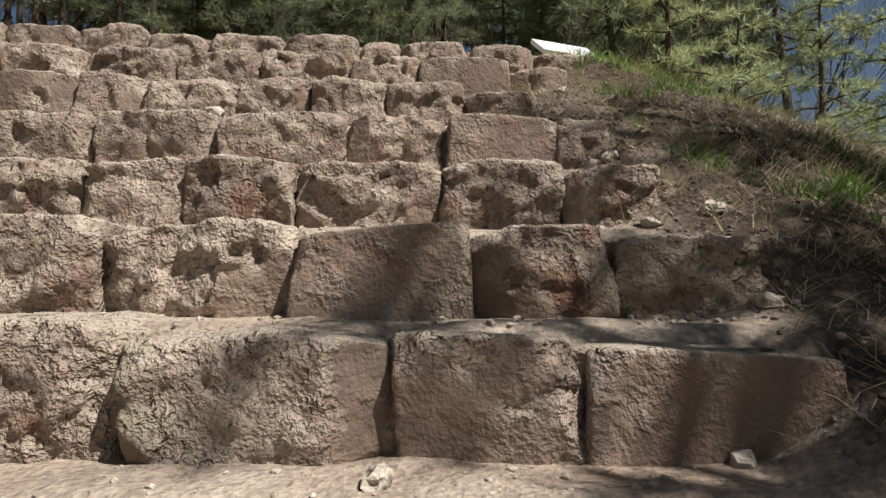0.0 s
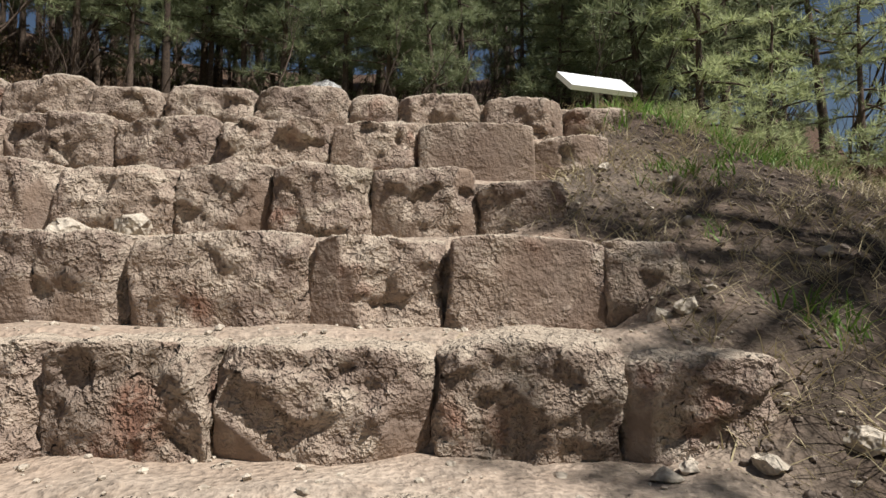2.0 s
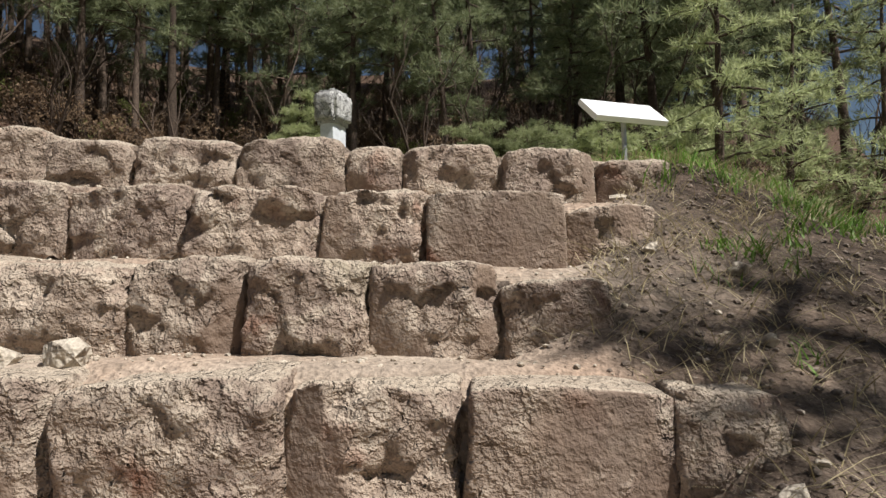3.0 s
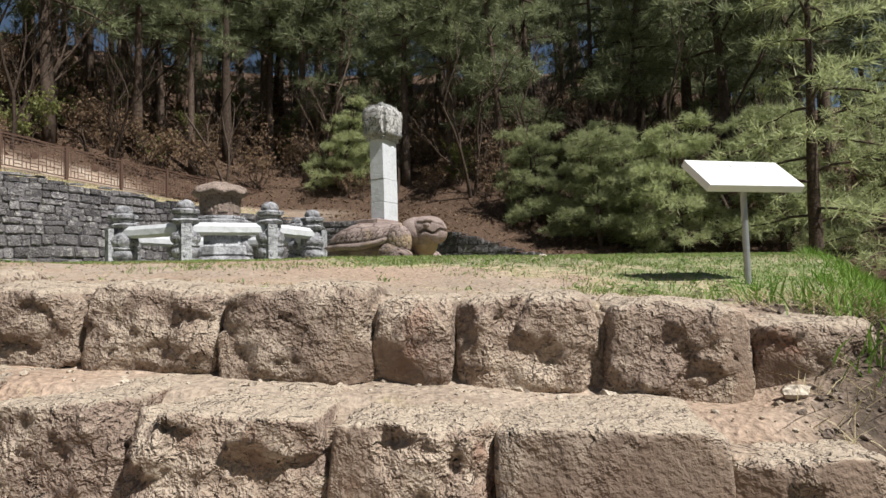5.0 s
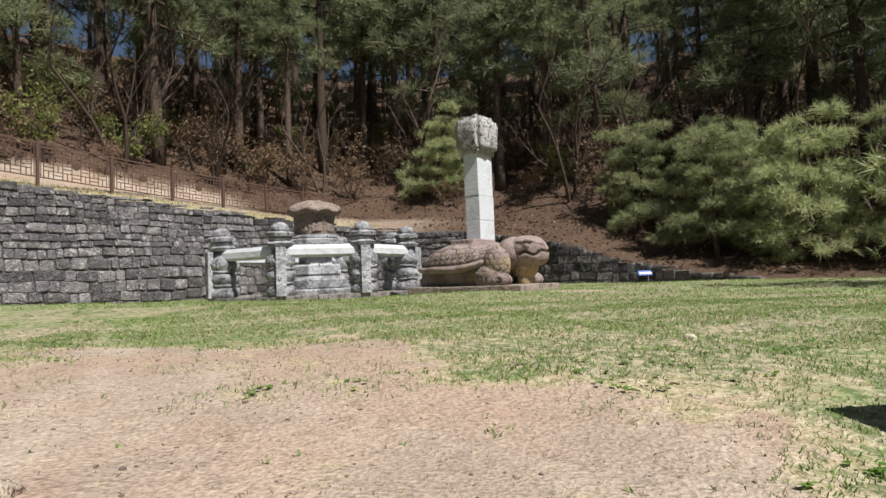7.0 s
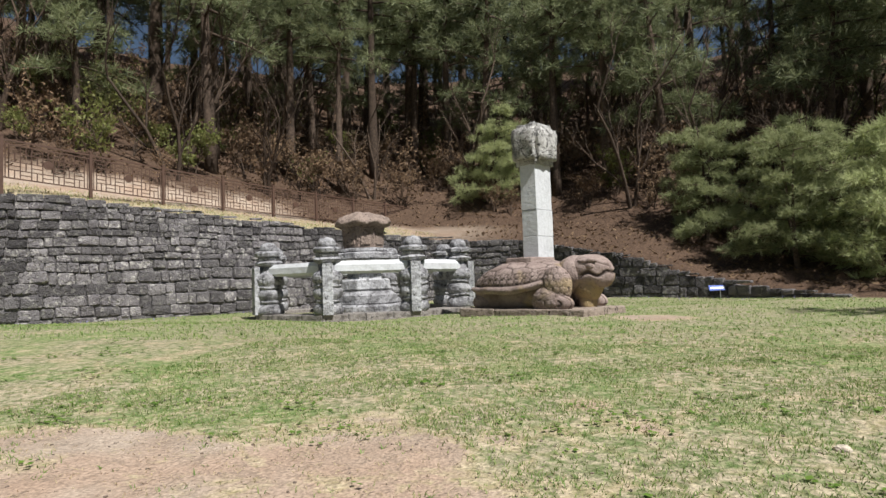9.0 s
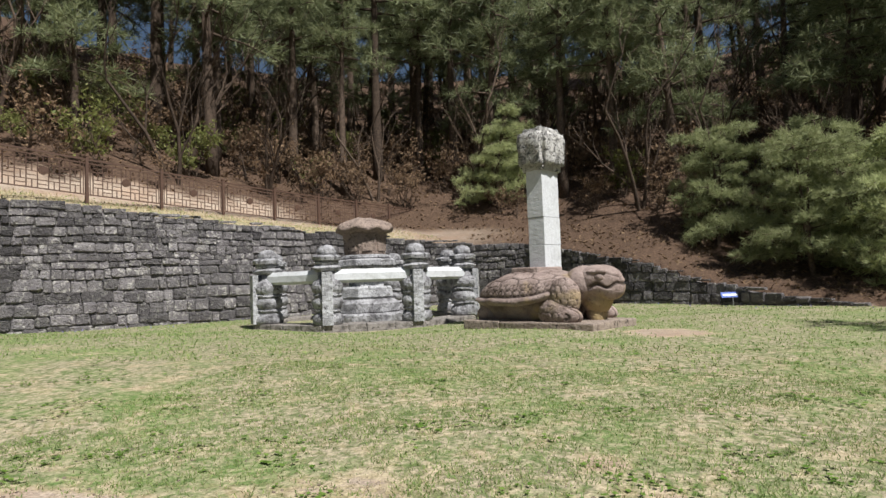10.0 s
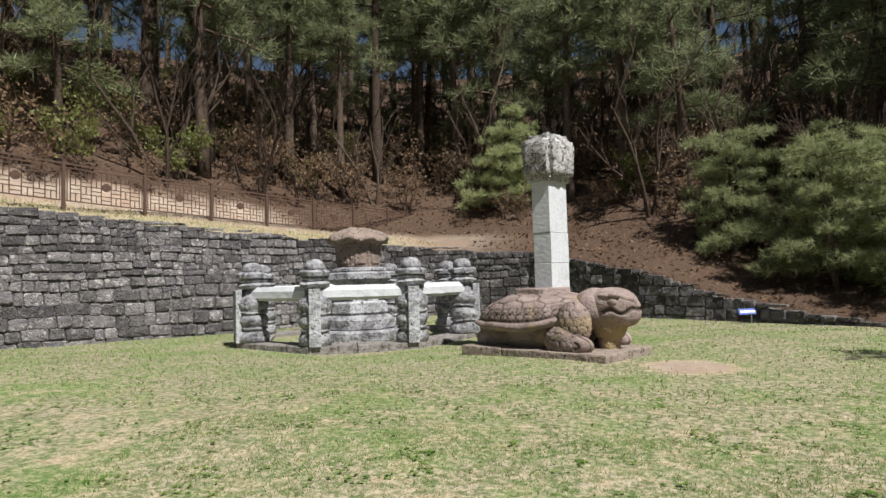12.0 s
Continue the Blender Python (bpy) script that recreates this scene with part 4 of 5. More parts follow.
def build_turtle():
    plinth = thing("plinth", pose(T_MID.x, T_MID.y, 0, 0, 0, T_TURN), "low worn brown stone slabs under the stone turtle", "plinth")
    for i, (x0, x1) in enumerate(((-1.62, -0.62), (-0.61, 1.62))):
        for j, (y0, y1) in enumerate(((-1.0, -0.05), (-0.04, 0.80))):
            s = Build().box((x0, y0, -0.15), (x1, y1, T_Z - 0.004 * (i + j)), bevel=0.03)
            part("slab", lumpy(s, 0.025, 2.5, 200 + 2 * i + j), M_PLINTH, plinth)
    b, lines = turtle_mesh()
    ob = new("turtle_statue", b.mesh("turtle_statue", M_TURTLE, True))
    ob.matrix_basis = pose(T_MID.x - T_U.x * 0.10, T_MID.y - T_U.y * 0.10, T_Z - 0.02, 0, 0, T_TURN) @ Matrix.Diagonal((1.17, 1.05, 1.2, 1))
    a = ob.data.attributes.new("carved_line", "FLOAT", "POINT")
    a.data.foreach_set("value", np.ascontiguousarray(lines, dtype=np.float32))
    tagged(ob, "carved brown stone turtle with a patterned shell on its slabs", "statue")
    st = thing("stele", pose(-1.165, 11.777, T_Z + 1.12, 0, 0, T_TURN), "tall pale grey stone stele with a scroll-carved cap", "stele")
    # the near corner of the shaft stands at the origin: it reaches back along -x and +y
    z0 = -0.02
    for i, (a, b, dx) in enumerate(((z0, 0.50, 0), (0.506, 1.12, 0.004), (1.127, 2.20, -0.003))):
        bx = Build().box((-0.42 + dx, 0.0 + dx, a), (0.0 + dx, 0.66 + dx, b), bevel=0.008)
        part("shaft_block", bx, M_PALE, st, "smooth pale restored shaft" if i else "")
    bm = bmesh.new()
    bmesh.ops.create_cube(bm, size=1)
    bmesh.ops.bevel(bm, geom=bm.edges[:], offset=0.12, segments=2, affect="EDGES")
    bmesh.ops.subdivide_edges(bm, edges=bm.edges[:], cuts=5, use_grid_fill=True)
    for v in bm.verts:
        c = v.co
        k = 1 + 0.04 * math.sin(c.z * 5)
        k *= 1 - 0.5 * max(0.0, c.z) ** 2
        c = Vector((c.x * 0.76 * k, c.y * 1.02 * k, c.z * 0.97))
        c += noise.noise_vector(c * 6) * 0.035 + noise.noise_vector(c * 15) * 0.022
        v.co = c + Vector((-0.21, 0.33, 2.20 + 0.46))
    cb = Build()
    cb.take(bm)
    part("cap", cb, M_CAP, st, "weathered cap carved with scrolls", smooth=True)


# ---------------------------------------------------------------- signs
def build_signs():
    x, y = 2.30, -0.60
    z = gz(x, y)
    sg = thing("information_sign", pose(x, y, z, 0, 0, 16), "white slanted information board on one steel post", "sign")
    part("post", Build().tube([(0, 0, -0.2), (0, 0, 0.66)], [0.02] * 2, 12), M_STEEL, sg, "galvanised post")
    tilt = pose(0, 0, 0.67, 40)
    board = part("board", Build().box((-0.35, -0.15, -0.02), (0.35, 0.15, 0.03), bevel=0.006), M_BOARD, sg, m=tilt)
    rnd = random.Random(4)
    bars = Build().tube([(-0.24, 0.09, 0.0305), (-0.24, 0.09, 0.033)], [0.035] * 2, 16)
    for k in range(4):
        bars.box((-0.14 + 0.09 * k, 0.07, 0.0305), (-0.075 + 0.09 * k, 0.115, 0.033))
    for r in range(4):
        xx = -0.28
        while xx < 0.25:
            w = rnd.uniform(0.03, 0.08)
            bars.box((xx, 0.03 - r * 0.04, 0.0305), (min(xx + w, 0.28), 0.040 - r * 0.04, 0.0325))
            xx += w + 0.015
    part("faded_text", bars, M_INK, board)
    x, y = 4.0, 19.2
    bs = thing("small_sign", pose(x, y, gz(x, y), 0, 0, 25), "small blue and white label on a low stake before the wall", "sign")
    part("stake", Build().tube([(0, 0, -0.1), (0, 0, 0.30)], [0.014] * 2, 8), M_STEEL, bs)
    bd = part("board", Build().box((-0.33, -0.02, 0.28), (0.33, 0.015, 0.46), bevel=0.005), M_BLUE, bs, m=pose(0, 0, 0, -20))
    part("white_stripe", Build().box((-0.28, -0.0235, 0.335), (0.28, -0.021, 0.40)), M_BOARD, bd)


build_wall()
build_fence()
build_balustrade()
build_stupa()
build_turtle()
build_signs()


# ---------------------------------------------------------------- trees
def spray(b, p, d, size, rnd, blades, width=0.045):
    """A tuft of needles or leaves: thin blades fanned about the way d."""
    d = Vector(d).normalized()
    v, f = [], []
    for i in range(blades):
        a = Vector((rnd.gauss(0, 1), rnd.gauss(0, 1), rnd.gauss(0, 1))).normalized()
        w = (d * rnd.uniform(0.1, 1.0) + a * 0.85).normalized()
        s = w.orthogonal().normalized()
        s = (s * math.cos(i * 2.4) + w.cross(s) * math.sin(i * 2.4)) * size * width * rnd.uniform(0.7, 1.3)
        q = Vector(p) + a * size * 0.12
        e = q + w * size * rnd.uniform(0.6, 1.1)
        k = len(v)
        v += [tuple(q - s), tuple(q + s), tuple(e)]
        f.append((k, k + 1, k + 2))
    b.add(v, f)


def pine(seed, height, bare, reach, tufts, mat, blades=13, size=0.55, droop=0.15, stems=1, lean=0.06, taper=0.75):
    """A pine: crooked tapered trunk, limbs in loose whorls, needles in tufts along the limbs."""
    rnd = random.Random(seed)
    wood, leaf = Build(), Build()
    for s in range(stems):
        bend = Vector((rnd.uniform(-1, 1), rnd.uniform(-1, 1), 0)) * lean * height * (1 if stems == 1 else 2.2)
        n = 9
        r0 = 0.017 * height + 0.03
        spine = []
        for i in range(n + 1):
            u = i / n
            spine.append(Vector((bend.x * u * u + 0.1 * math.sin(5 * u + seed), bend.y * u * u + 0.1 * math.cos(4 * u + seed), -0.5 + (height + 0.5) * u)))
        wood.tube(spine, [r0 * (1 - 0.86 * i / n) for i in range(n + 1)], 7)
        limbs = int(30 * (1 if stems == 1 else 0.7))
        for k in range(limbs):
            u = bare + (1 - bare) * (k + rnd.random()) / limbs
            i = min(int(u * n), n - 1)
            p = spine[i].lerp(spine[i + 1], u * n - i)
            a = k * 2.4 + rnd.uniform(-0.5, 0.5)
            long = reach * (1.05 - taper * (u - bare) / (1 - bare)) * rnd.uniform(0.55, 1.15)
            up = rnd.uniform(-0.15, 0.35)
            pts = [p]
            for j in range(1, 5):
                w = j / 4
                pts.append(p + Vector((math.cos(a) * long * w, math.sin(a) * long * w, long * (up * w - droop * w * w) + rnd.uniform(-.05, .05))))
            wood.tube(pts, [r0 * 0.26 * (1 - 0.8 * j / 4) for j in range(5)], 4, False)
            m = max(3, int(tufts * long / reach))
            for t in range(m):
                w = 0.22 + 0.78 * (t + rnd.random()) / m
                j = min(int(w * 4), 3)
                q = pts[j].lerp(pts[j + 1], w * 4 - j)
                side = Vector((-math.sin(a), math.cos(a), 0)) * rnd.uniform(-0.42, 0.42) * long * (1.1 - w * 0.7) + Vector((0, 0, rnd.uniform(-0.12, 0.2) * long * 0.5))
                spray(leaf, q + side, Vector((math.cos(a), math.sin(a), 0.35)) + side.normalized() * 0.6, size * rnd.uniform(0.7, 1.25), rnd, blades)
    return wood, leaf


def bare_tree(seed, height, spread, buds, mat_size=0.09):
    """A leafless or budding broad-leaved tree of thin forked stems."""
    rnd = random.Random(seed)
    wood, leaf = Build(), Build()

    def grow(p, d, length, r, level):
        n = 4 if level < 2 else 2
        pts = [Vector(p)]
        for i in range(n):
            d = (d + Vector((rnd.uniform(-.22, .22), rnd.uniform(-.22, .22), rnd.uniform(-.05, .16)))).normalized()
            pts.append(pts[-1] + d * length / n)
        wood.tube(pts, [r * (1 - 0.5 * i / n) for i in range(n + 1)], 4 if level < 2 else 3, False)
        if level < 3:
            for k in range(rnd.choice((3, 4))):
                i = rnd.randint(1, n)
                a = rnd.uniform(0, 6.28)
                out = Vector((math.cos(a), math.sin(a), rnd.uniform(0.1, 0.8))).normalized()
                grow(pts[i], (d * 0.6 + out * spread).normalized(), length * rnd.uniform(0.45, 0.7), r * 0.5, level + 1)
        if level >= 2:
            for q in pts[1:]:
                for _ in range(buds):
                    spray(leaf, q + Vector((rnd.gauss(0, .1), rnd.gauss(0, .1), rnd.gauss(0, .1))), (0, 0, 1), mat_size * 2 * rnd.uniform(.6, 1.2), rnd, 2, 0.28)

    for s in range(rnd.choice((2, 3, 4))):
        a = rnd.uniform(0, 6.28)
        grow((0.1 * math.cos(a), 0.1 * math.sin(a), -0.3), Vector((0.25 * math.cos(a), 0.25 * math.sin(a), 1)).normalized(), height * rnd.uniform(.45, .6), 0.012 * height, 0)
    return wood, leaf


def tree_thing(name, wood, leaf, mat, label, category, group, leaf_name="crown"):
    ob = new(name)
    ob.empty_display_size = 0.3
    part("trunk", wood, M_BARK, ob, smooth=True)
    if leaf.n:
        part(leaf_name, leaf, mat, ob)
    return tagged(ob, label, category, group)


def plant(kinds, spots):
    """Sets one thing of the kinds at each spot: x, y, size, turn."""
    used = set()
    for i, (x, y, s, turn) in enumerate(spots):
        k = kinds[i % len(kinds)]
        m = pose(x, y, gz(x, y), 0, 0, turn)
        if k.name in used:
            ob = copy_thing(k, m)
        else:
            used.add(k.name)
            ob = k
            ob.matrix_basis = m
        ob.scale = (s, s, s)


rt = random.Random(77)
tall = [tree_thing("pine_tree", *pine(i + 1, 14 + i, (0.30, 0.48, 0.40, 0.55)[i], 3.3, 30, M_NEEDLE, 14, 0.58), M_NEEDLE, "tall dark green pine on the leaf-strewn hillside", "pine tree", "hillside pines") for i in range(4)]
spots = []
for i in range(900):
    x, y = rt.uniform(-40, 30), rt.uniform(10, 58)
    d, al = (float(q) for q in wall_side(np.array(x), np.array(y)))
    if d < 7 or x > 20 + (y - 20) * 0.5 or any((x - a) ** 2 + (y - b) ** 2 < (2.2 + 0.04 * d) ** 2 for a, b, *_ in spots):
        continue
    spots.append((x, y, rt.uniform(0.75, 1.15), rt.uniform(0, 360)))
spots = spots[:140]
plant(tall, spots)

# feathery pines by the wall and beyond the bank, sunlight painted into their needle colour
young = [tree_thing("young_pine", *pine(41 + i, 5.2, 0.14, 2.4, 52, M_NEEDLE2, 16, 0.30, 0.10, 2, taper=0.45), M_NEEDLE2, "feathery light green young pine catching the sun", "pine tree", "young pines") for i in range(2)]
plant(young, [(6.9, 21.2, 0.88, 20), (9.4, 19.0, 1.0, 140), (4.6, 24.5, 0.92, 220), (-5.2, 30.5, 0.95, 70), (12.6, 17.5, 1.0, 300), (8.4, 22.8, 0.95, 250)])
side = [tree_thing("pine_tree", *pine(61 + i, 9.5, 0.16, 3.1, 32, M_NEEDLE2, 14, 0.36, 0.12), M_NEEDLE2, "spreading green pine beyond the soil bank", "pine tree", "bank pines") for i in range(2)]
# the last three stay out of view, added to shade the courses and bank
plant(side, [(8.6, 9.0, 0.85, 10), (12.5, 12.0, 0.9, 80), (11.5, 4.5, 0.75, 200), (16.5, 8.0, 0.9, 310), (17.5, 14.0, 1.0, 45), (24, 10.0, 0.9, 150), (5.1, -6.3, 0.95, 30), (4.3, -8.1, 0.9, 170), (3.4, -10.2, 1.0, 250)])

# undergrowth on the slope
twigs = [tree_thing("bare_shrub", *bare_tree(81 + i, 3.2, 0.75, 1), M_DRY, "leafless brown shrub with withered leaves on the slope", "shrub", "undergrowth shrubs", "withered_leaves") for i in range(3)]
buds = [tree_thing("budding_shrub", *bare_tree(91 + i, 3.4, 0.8, 2), M_BUD, "thin shrub with fresh yellow-green leaves on the slope", "shrub", "undergrowth shrubs", "young_leaves") for i in range(2)]
leafless = [tree_thing("leafless_tree", *bare_tree(71 + i, 9.0, 0.42, 0), M_DRY, "tall leafless grey-brown tree among the pines", "tree", "leafless trees") for i in range(2)]
thin = []
for i in range(400):
    x, y = rt.uniform(-24, 22), rt.uniform(12, 40)
    d, al = (float(q) for q in wall_side(np.array(x), np.array(y)))
    if d < 6 or any((x - a) ** 2 + (y - b) ** 2 < 3.2 ** 2 for a, b, *_ in thin):
        continue
    thin.append((x, y, rt.uniform(0.7, 1.1), rt.uniform(0, 360)))
plant(leafless, thin[:48])
low = []
for i in range(900):
    x, y = rt.uniform(-34, 24), rt.uniform(8, 50)
    d, al = (float(q) for q in wall_side(np.array(x), np.array(y)))
    if d < 4.8 or any((x - a) ** 2 + (y - b) ** 2 < (1.15 if d < 14 else 2.2) ** 2 for a, b, *_ in low):
        continue
    low.append((x, y, rt.uniform(0.5, 1.15), rt.uniform(0, 360)))
plant(twigs + buds[:1] + twigs[:2] + buds[1:], low[:290])


# ---------------------------------------------------------------- grass, straw, pebbles
def blades(name, spots, height, width, mat, label, lean=0.5, seed=1, per=3):
    """One mesh of many small blades, a few at each spot."""
    rnd = np.random.RandomState(seed)
    P = np.repeat(np.asarray(spots, float), per, 0)
    n = len(P)
    P[:, :2] += rnd.normal(0, height * 0.35, (n, 2))
    z = ground_z(P[:, 0], P[:, 1]) - 0.004
    a = rnd.uniform(0, 2 * np.pi, n)
    h = height * rnd.uniform(0.45, 1.25, n) * (P[:, 2] if P.shape[1] > 2 else 1)
    w = width * rnd.uniform(0.6, 1.3, n)
    la = rnd.uniform(0, 2 * np.pi, n)
    ln = lean * rnd.uniform(0.2, 1.4, n) * h
    base = np.stack([P[:, 0], P[:, 1], z], 1)
    sx = np.stack([np.cos(a) * w, np.sin(a) * w, np.zeros(n)], 1)
    mid = base + np.stack([np.cos(la) * ln * 0.4, np.sin(la) * ln * 0.4, h * 0.6], 1)
    tip = base + np.stack([np.cos(la) * ln, np.sin(la) * ln, h], 1)
    v = np.stack([base - sx, base + sx, mid + sx * 0.7, mid - sx * 0.7, tip], 1).reshape(-1, 3)
    i = np.arange(n) * 5
    f = np.concatenate([np.stack([i, i + 1, i + 2, i + 3], 1).tolist(), ]).tolist() + np.stack([i + 3, i + 2, i + 4], 1).tolist()
    b = Build()
    b.v, b.n, b.f = [v], len(v), f
    return tagged(new(name, b.mesh(name, mat)), label, name.replace("_", " "), kind="stuff")


def scatter(n, box, keep, seed):
    rnd = np.random.RandomState(seed)
    x = rnd.uniform(box[0], box[1], n)
    y = rnd.uniform(box[2], box[3], n)
    k = keep(x, y, rnd.uniform(0, 1, n))
    return np.stack([x[k], y[k], np.ones(k.sum())], 1)


def clump(x, y):
    return wave(x, y, 1.9) + 0.8 * wave(x, y, 5.1)


def on_lawn(x, y, r):
    d, _ = wall_side(x, y)
    l, so, li = cover(x, y)
    inside = np.hypot(x - OCT_C.x, y - OCT_C.y) > OCT_R + 0.45
    u = (x - T_MID.x) * T_U.x + (y - T_MID.y) * T_U.y
    v = (x - T_MID.x) * T_V.x + (y - T_MID.y) * T_V.y
    clear = (np.abs(u) > 1.66) | (np.abs(v) > 1.05)
    return (l * (0.55 + 0.5 * clump(x, y)) > r) & (d < -0.1) & inside & clear & (x < lawn_edge(y) + 3)


def build_grass():
    near = scatter(90000, (-4.5, 4.5, -1.6, 5.5), on_lawn, 3)
    blades("lawn_grass", near, 0.030, 0.0035, M_GRASS, "short patchy green lawn grass and clover", 0.9, 3, 2)
    far = scatter(60000, (-16, 10, 5.5, 21), on_lawn, 4)
    blades("lawn_grass", far, 0.045, 0.009, M_GRASS, "short green lawn grass before the monuments", 0.9, 4, 1)
    dry = scatter(26000, (-5, 4.5, -1.9, 8), lambda x, y, r: (cover(x, y)[0] > 0.05) & (r < 0.75) & (wall_side(x, y)[0] < -0.2), 5)
    blades("dry_lawn_straw", dry, 0.030, 0.003, M_STRAW, "withered straw-coloured blades in the thin lawn", 1.6, 5, 1)
    sandy = lambda x, y, r: (cover(x, y)[0] < 0.7) & (y + SKEW * x > -2.15) & (x < lawn_edge(y)) & (0.45 + 0.4 * clump(x, y) > r)
    blades("ground_litter", scatter(9000, (-4.5, 3, -2.2, 2.6), sandy, 21), 0.016, 0.0028, M_STRAW, "straw-coloured bits of dead grass lying on the sand", 3.2, 21, 2)
    blades("ground_litter", scatter(2600, (-4.5, 3, -2.2, 2.6), sandy, 22), 0.014, 0.0035, M_DRY, "brown needles and twig ends lying on the sand", 3.6, 22, 2)
    weeds = scatter(2600, (-4.5, 3, -1.9, 1.8), lambda x, y, r: (clump(x * 1.7 + 1, y * 1.7) > 0.5 + 0.6 * r), 23)
    blades("ground_weeds", weeds, 0.028, 0.005, M_GRASS, "low green weeds in tufts on the bare ground", 1.3, 23, 4)
    # clover rosettes
    rnd = random.Random(8)
    b = Build()
    spots = scatter(8500, (-7, 5, -1.2, 9), lambda x, y, r: (cover(x, y)[0] > 0.25) & (clump(x + 3, y) > 0.15 + 0.5 * r), 9)
    for x, y, _ in spots:
        z = gz(x, y)
        for k in range(3):
            a = rnd.uniform(0, 6.28)
            l = rnd.uniform(0.012, 0.028)
            p = Vector((x + rnd.gauss(0, .03), y + rnd.gauss(0, .03), z + rnd.uniform(0.008, 0.028)))
            u, v = Vector((math.cos(a), math.sin(a), rnd.uniform(-.2, .3))) * l, Vector((-math.sin(a), math.cos(a), rnd.uniform(-.2, .2))) * l * 0.8
            b.add([tuple(p - u), tuple(p + v), tuple(p + u), tuple(p - v)], [(0, 1, 2, 3)])
    tagged(new("clover", b.mesh("clover", M_TALL)), "small bright green clover leaves spread through the lawn", "clover", kind="stuff")
    # tall fresh grass along the rim of the bank and round the sign
    def rim(x, y, r):
        e = x - np.where(y < -2.1, 1.95 - 0.28 * (y + 2.1), lawn_edge(y))
        return (e > -0.30 - 0.2 * clump(x, y) + 0.5 * smooth(-1.8, -1.2, y)) & (e < 1.7) & (0.35 + 0.55 * clump(x, y) > r) & (y > -2.6)
    tall = scatter(9000, (1.3, 6, -2.7, 3.5), rim, 12)
    blades("tall_grass", tall, 0.11, 0.004, M_TALL, "lush bright green tufts of taller grass on the bank", 0.7, 12, 4)
    tufts = scatter(3800, (1.5, 4.2, -5.6, -2.2), lambda x, y, r: (clump(x * 1.3, y * 1.3) > 0.3 + 0.6 * r), 13)
    blades("bank_weeds", tufts, 0.075, 0.004, M_TALL, "scattered green weeds on the dark soil bank", 1.0, 13, 7)
    left = scatter(2600, (-5.0, -2.35, -4.6, -1.9), lambda x, y, r: (clump(x, y) > -0.2 + 0.9 * r), 14)
    blades("bank_weeds", left, 0.14, 0.005, M_GRASS, "weeds and grass on the soil beside the stone courses", 0.9, 14, 5)
    straw = scatter(9000, (1.0, 4.4, -6.2, -1.9), lambda x, y, r: (bank_side(x, y + SKEW * x)[0] > 0.4) & (0.55 + 0.35 * clump(x, y) > r), 15)
    blades("dry_straw", straw, 0.085, 0.0022, M_STRAW, "dry straw and pine litter strewn over the bank", 2.6, 15, 3)
    # verge of pale grass between the wall and the fence
    def verge(x, y, r):
        d, al = wall_side(x, y)
        return (d > 0.1) & (d < 2.6) & (al < WALL_LEN[7]) & (r < 0.8)
    blades("verge_grass", scatter(30000, (-22, -6, 6, 26), verge, 16), 0.09, 0.012, M_STRAW, "pale dry grass on the verge above the wall", 0.8, 16, 1)
    g2 = scatter(14000, (-22, -6, 6, 26), lambda x, y, r: verge(x, y, r) & (clump(x, y) > -0.1), 17)
    blades("verge_grass", g2, 0.08, 0.012, M_GRASS, "fresh green grass along the top of the wall", 0.8, 17, 1)
    # small blue flowers at the foot of the wall
    def foot(x, y, r):
        d, al = wall_side(x, y)
        return (d > -1.5) & (d < -0.25) & (clump(x * 0.8, y * 0.8) > 0.1 + 0.7 * r)
    blades("ground_flowers", scatter(5000, (-16, 8, 8, 23), foot, 18), 0.07, 0.016, M_FLOWER, "small violet-blue flowers along the foot of the wall", 0.5, 18, 1)
    # fallen leaves and sticks on the hillside
    def wood_floor(x, y, r):
        d, al = wall_side(x, y)
        return (cover(x, y)[2] > 0.5) & (d > 0.6)
    blades("fallen_leaves", scatter(28000, (-32, 18, 8, 46), wood_floor, 19), 0.10, 0.055, M_DRY, "brown fallen leaves covering the wooded slope", 2.2, 19, 1)


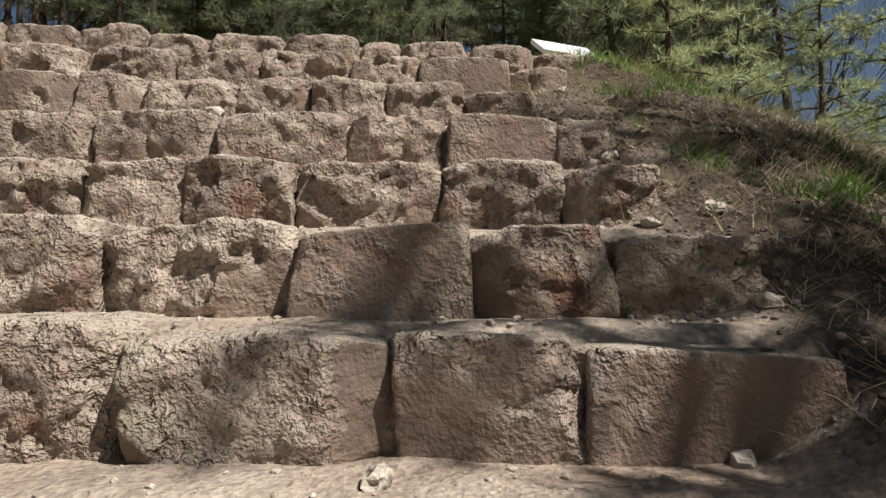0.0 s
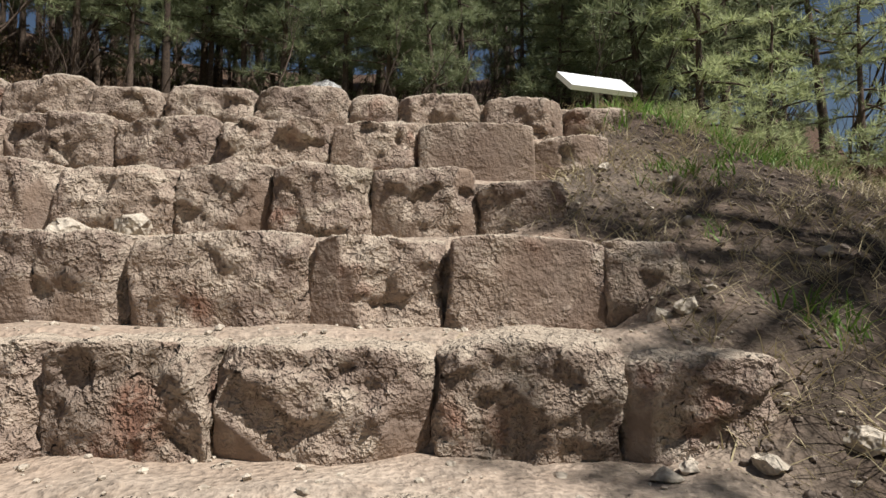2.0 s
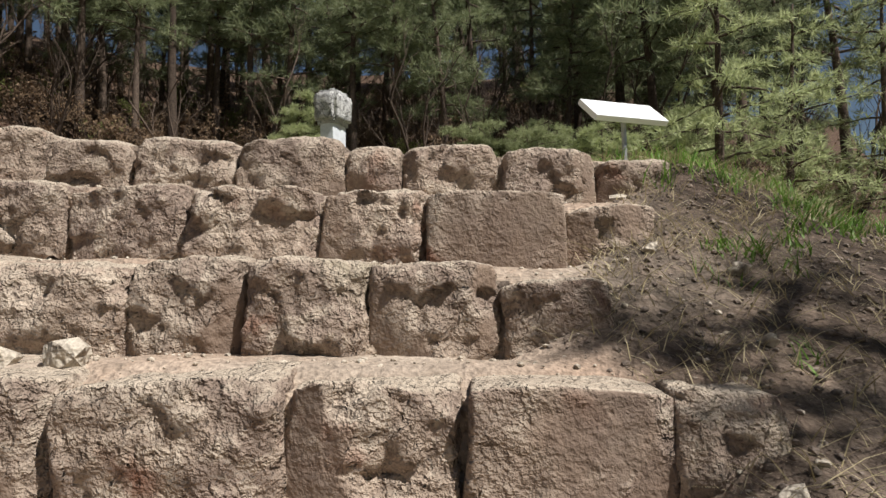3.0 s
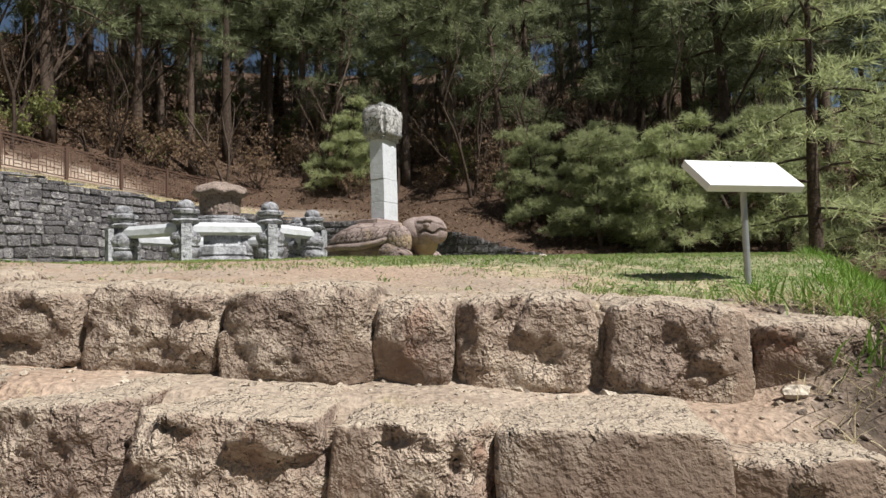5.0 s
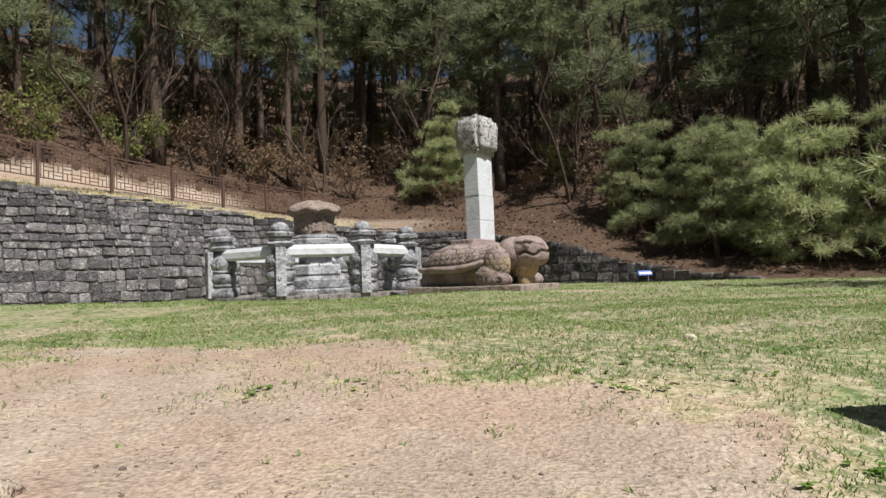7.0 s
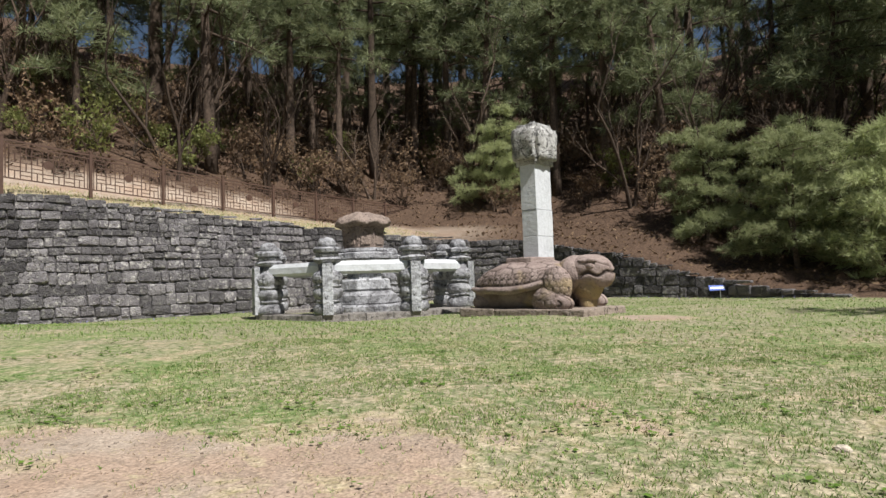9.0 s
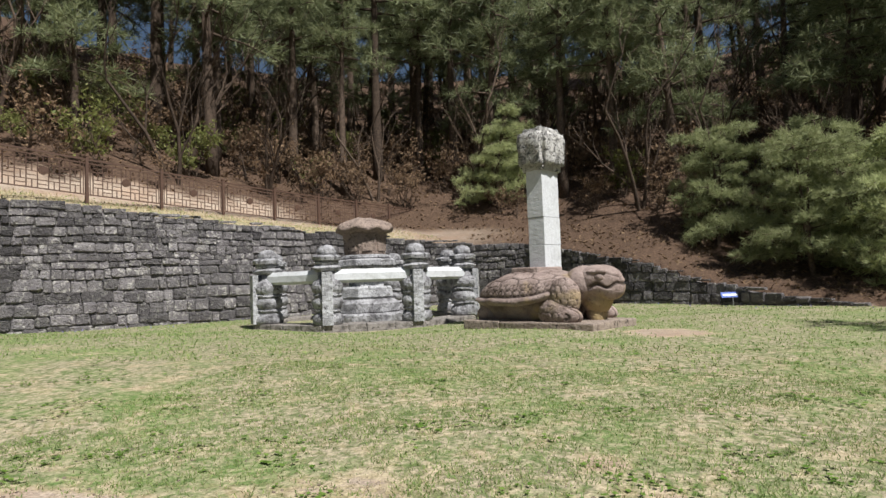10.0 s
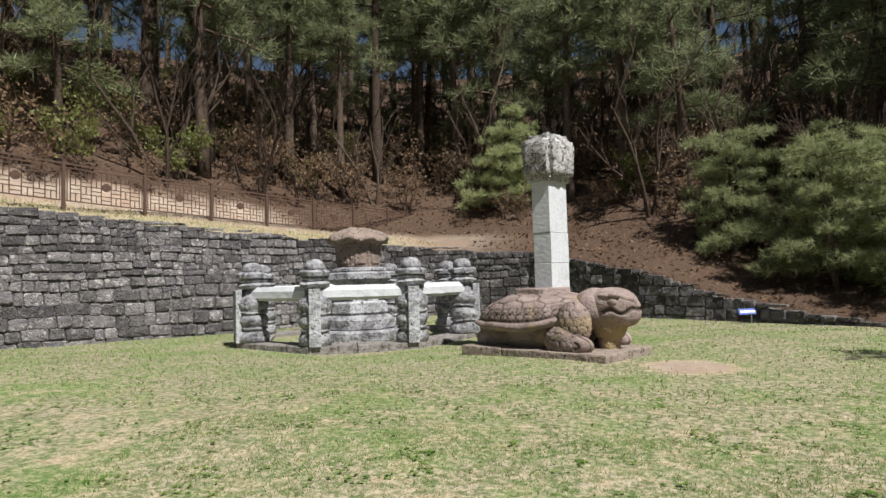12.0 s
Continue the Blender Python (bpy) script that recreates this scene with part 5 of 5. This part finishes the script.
def chips(name, spots, lo, hi, mat, label, seed):
    """Many small angular stones or clods, as one mesh."""
    rnd = random.Random(seed)
    kinds = []
    for k in range(6):
        bm = bmesh.new()
        bmesh.ops.create_icosphere(bm, subdivisions=1, radius=1)
        for v in bm.verts:
            v.co = v.co * (1 + 0.6 * noise.noise(v.co * 1.7 + Vector((k * 5 + seed, 0, 0))))
            v.co.z *= 0.62
        bm.verts.index_update()
        kinds.append((np.array([tuple(v.co) for v in bm.verts]), [[v.index for v in f.verts] for f in bm.faces]))
        bm.free()
    b = Build()
    zs = ground_z(spots[:, 0], spots[:, 1])
    for (x, y, _), z in zip(spots, zs):
        v, f = rnd.choice(kinds)
        s = lo + (hi - lo) * rnd.random() ** 3
        a = rnd.uniform(0, 6.28)
        c, q = math.cos(a), math.sin(a)
        w = v * s * np.array([1, rnd.uniform(.55, 1), 1])
        b.add(np.stack([x + w[:, 0] * c - w[:, 1] * q, y + w[:, 0] * q + w[:, 1] * c, z + w[:, 2] + s * 0.2], 1), f)
    return tagged(new(name, b.mesh(name, mat)), label, name.replace("_", " "), kind="stuff")


def build_chips():
    tread = scatter(3600, (-2.6, 1.5, -6.6, -1.7), lambda x, y, r: np.ones_like(x) > 0, 31)
    chips("gravel", tread, 0.003, 0.018, M_CHIP, "sand grains and small gravel on the treads", 31)
    bank = scatter(12000, (0.9, 4.2, -6.4, -1.9), lambda x, y, r: bank_side(x, y + SKEW * x)[0] > 0.3, 32)
    chips("soil_clods", bank, 0.003, 0.019, M_CLOD, "crumbled soil clods and stone chips on the bank", 32)
    lawn = scatter(1500, (-4, 3, -2.0, 3.0), lambda x, y, r: r > 0, 33)
    chips("lawn_pebbles", lawn, 0.003, 0.014, M_CLOD, "small pebbles on the bare sandy ground", 33)


M_CLOD = granite("soil_clod", (0.175, 0.136, 0.106), (0.08, 0.061, 0.047))
M_CHIP = granite("pale_chip", (0.44, 0.38, 0.30), (0.30, 0.24, 0.18))
build_grass()
build_chips()
for i, (x, y, sz) in enumerate(((0.19, -5.38, 0.055), (-0.66, -5.36, 0.028), (1.22, -4.02, 0.045), (1.30, -4.05, 0.05), (0.02, -4.22, 0.022), (1.0, -4.5, 0.04), (1.08, -4.46, 0.035),
                                (1.25, -4.52, 0.05), (1.48, -4.55, 0.06), (-0.62, -3.42, 0.10), (-0.86, -3.40, 0.085), (1.55, -3.6, 0.04), (1.7, -3.2, 0.05), (1.42, -3.05, 0.045), (1.9, -3.9, 0.04),
                                (0.95, -2.4, 0.04), (1.5, -2.52, 0.05), (1.05, -5.35, 0.045), (1.38, -5.0, 0.05), (1.32, 1.27, 0.045))):
    loose_rock(x, y, sz, 300 + i, M_CHIP)
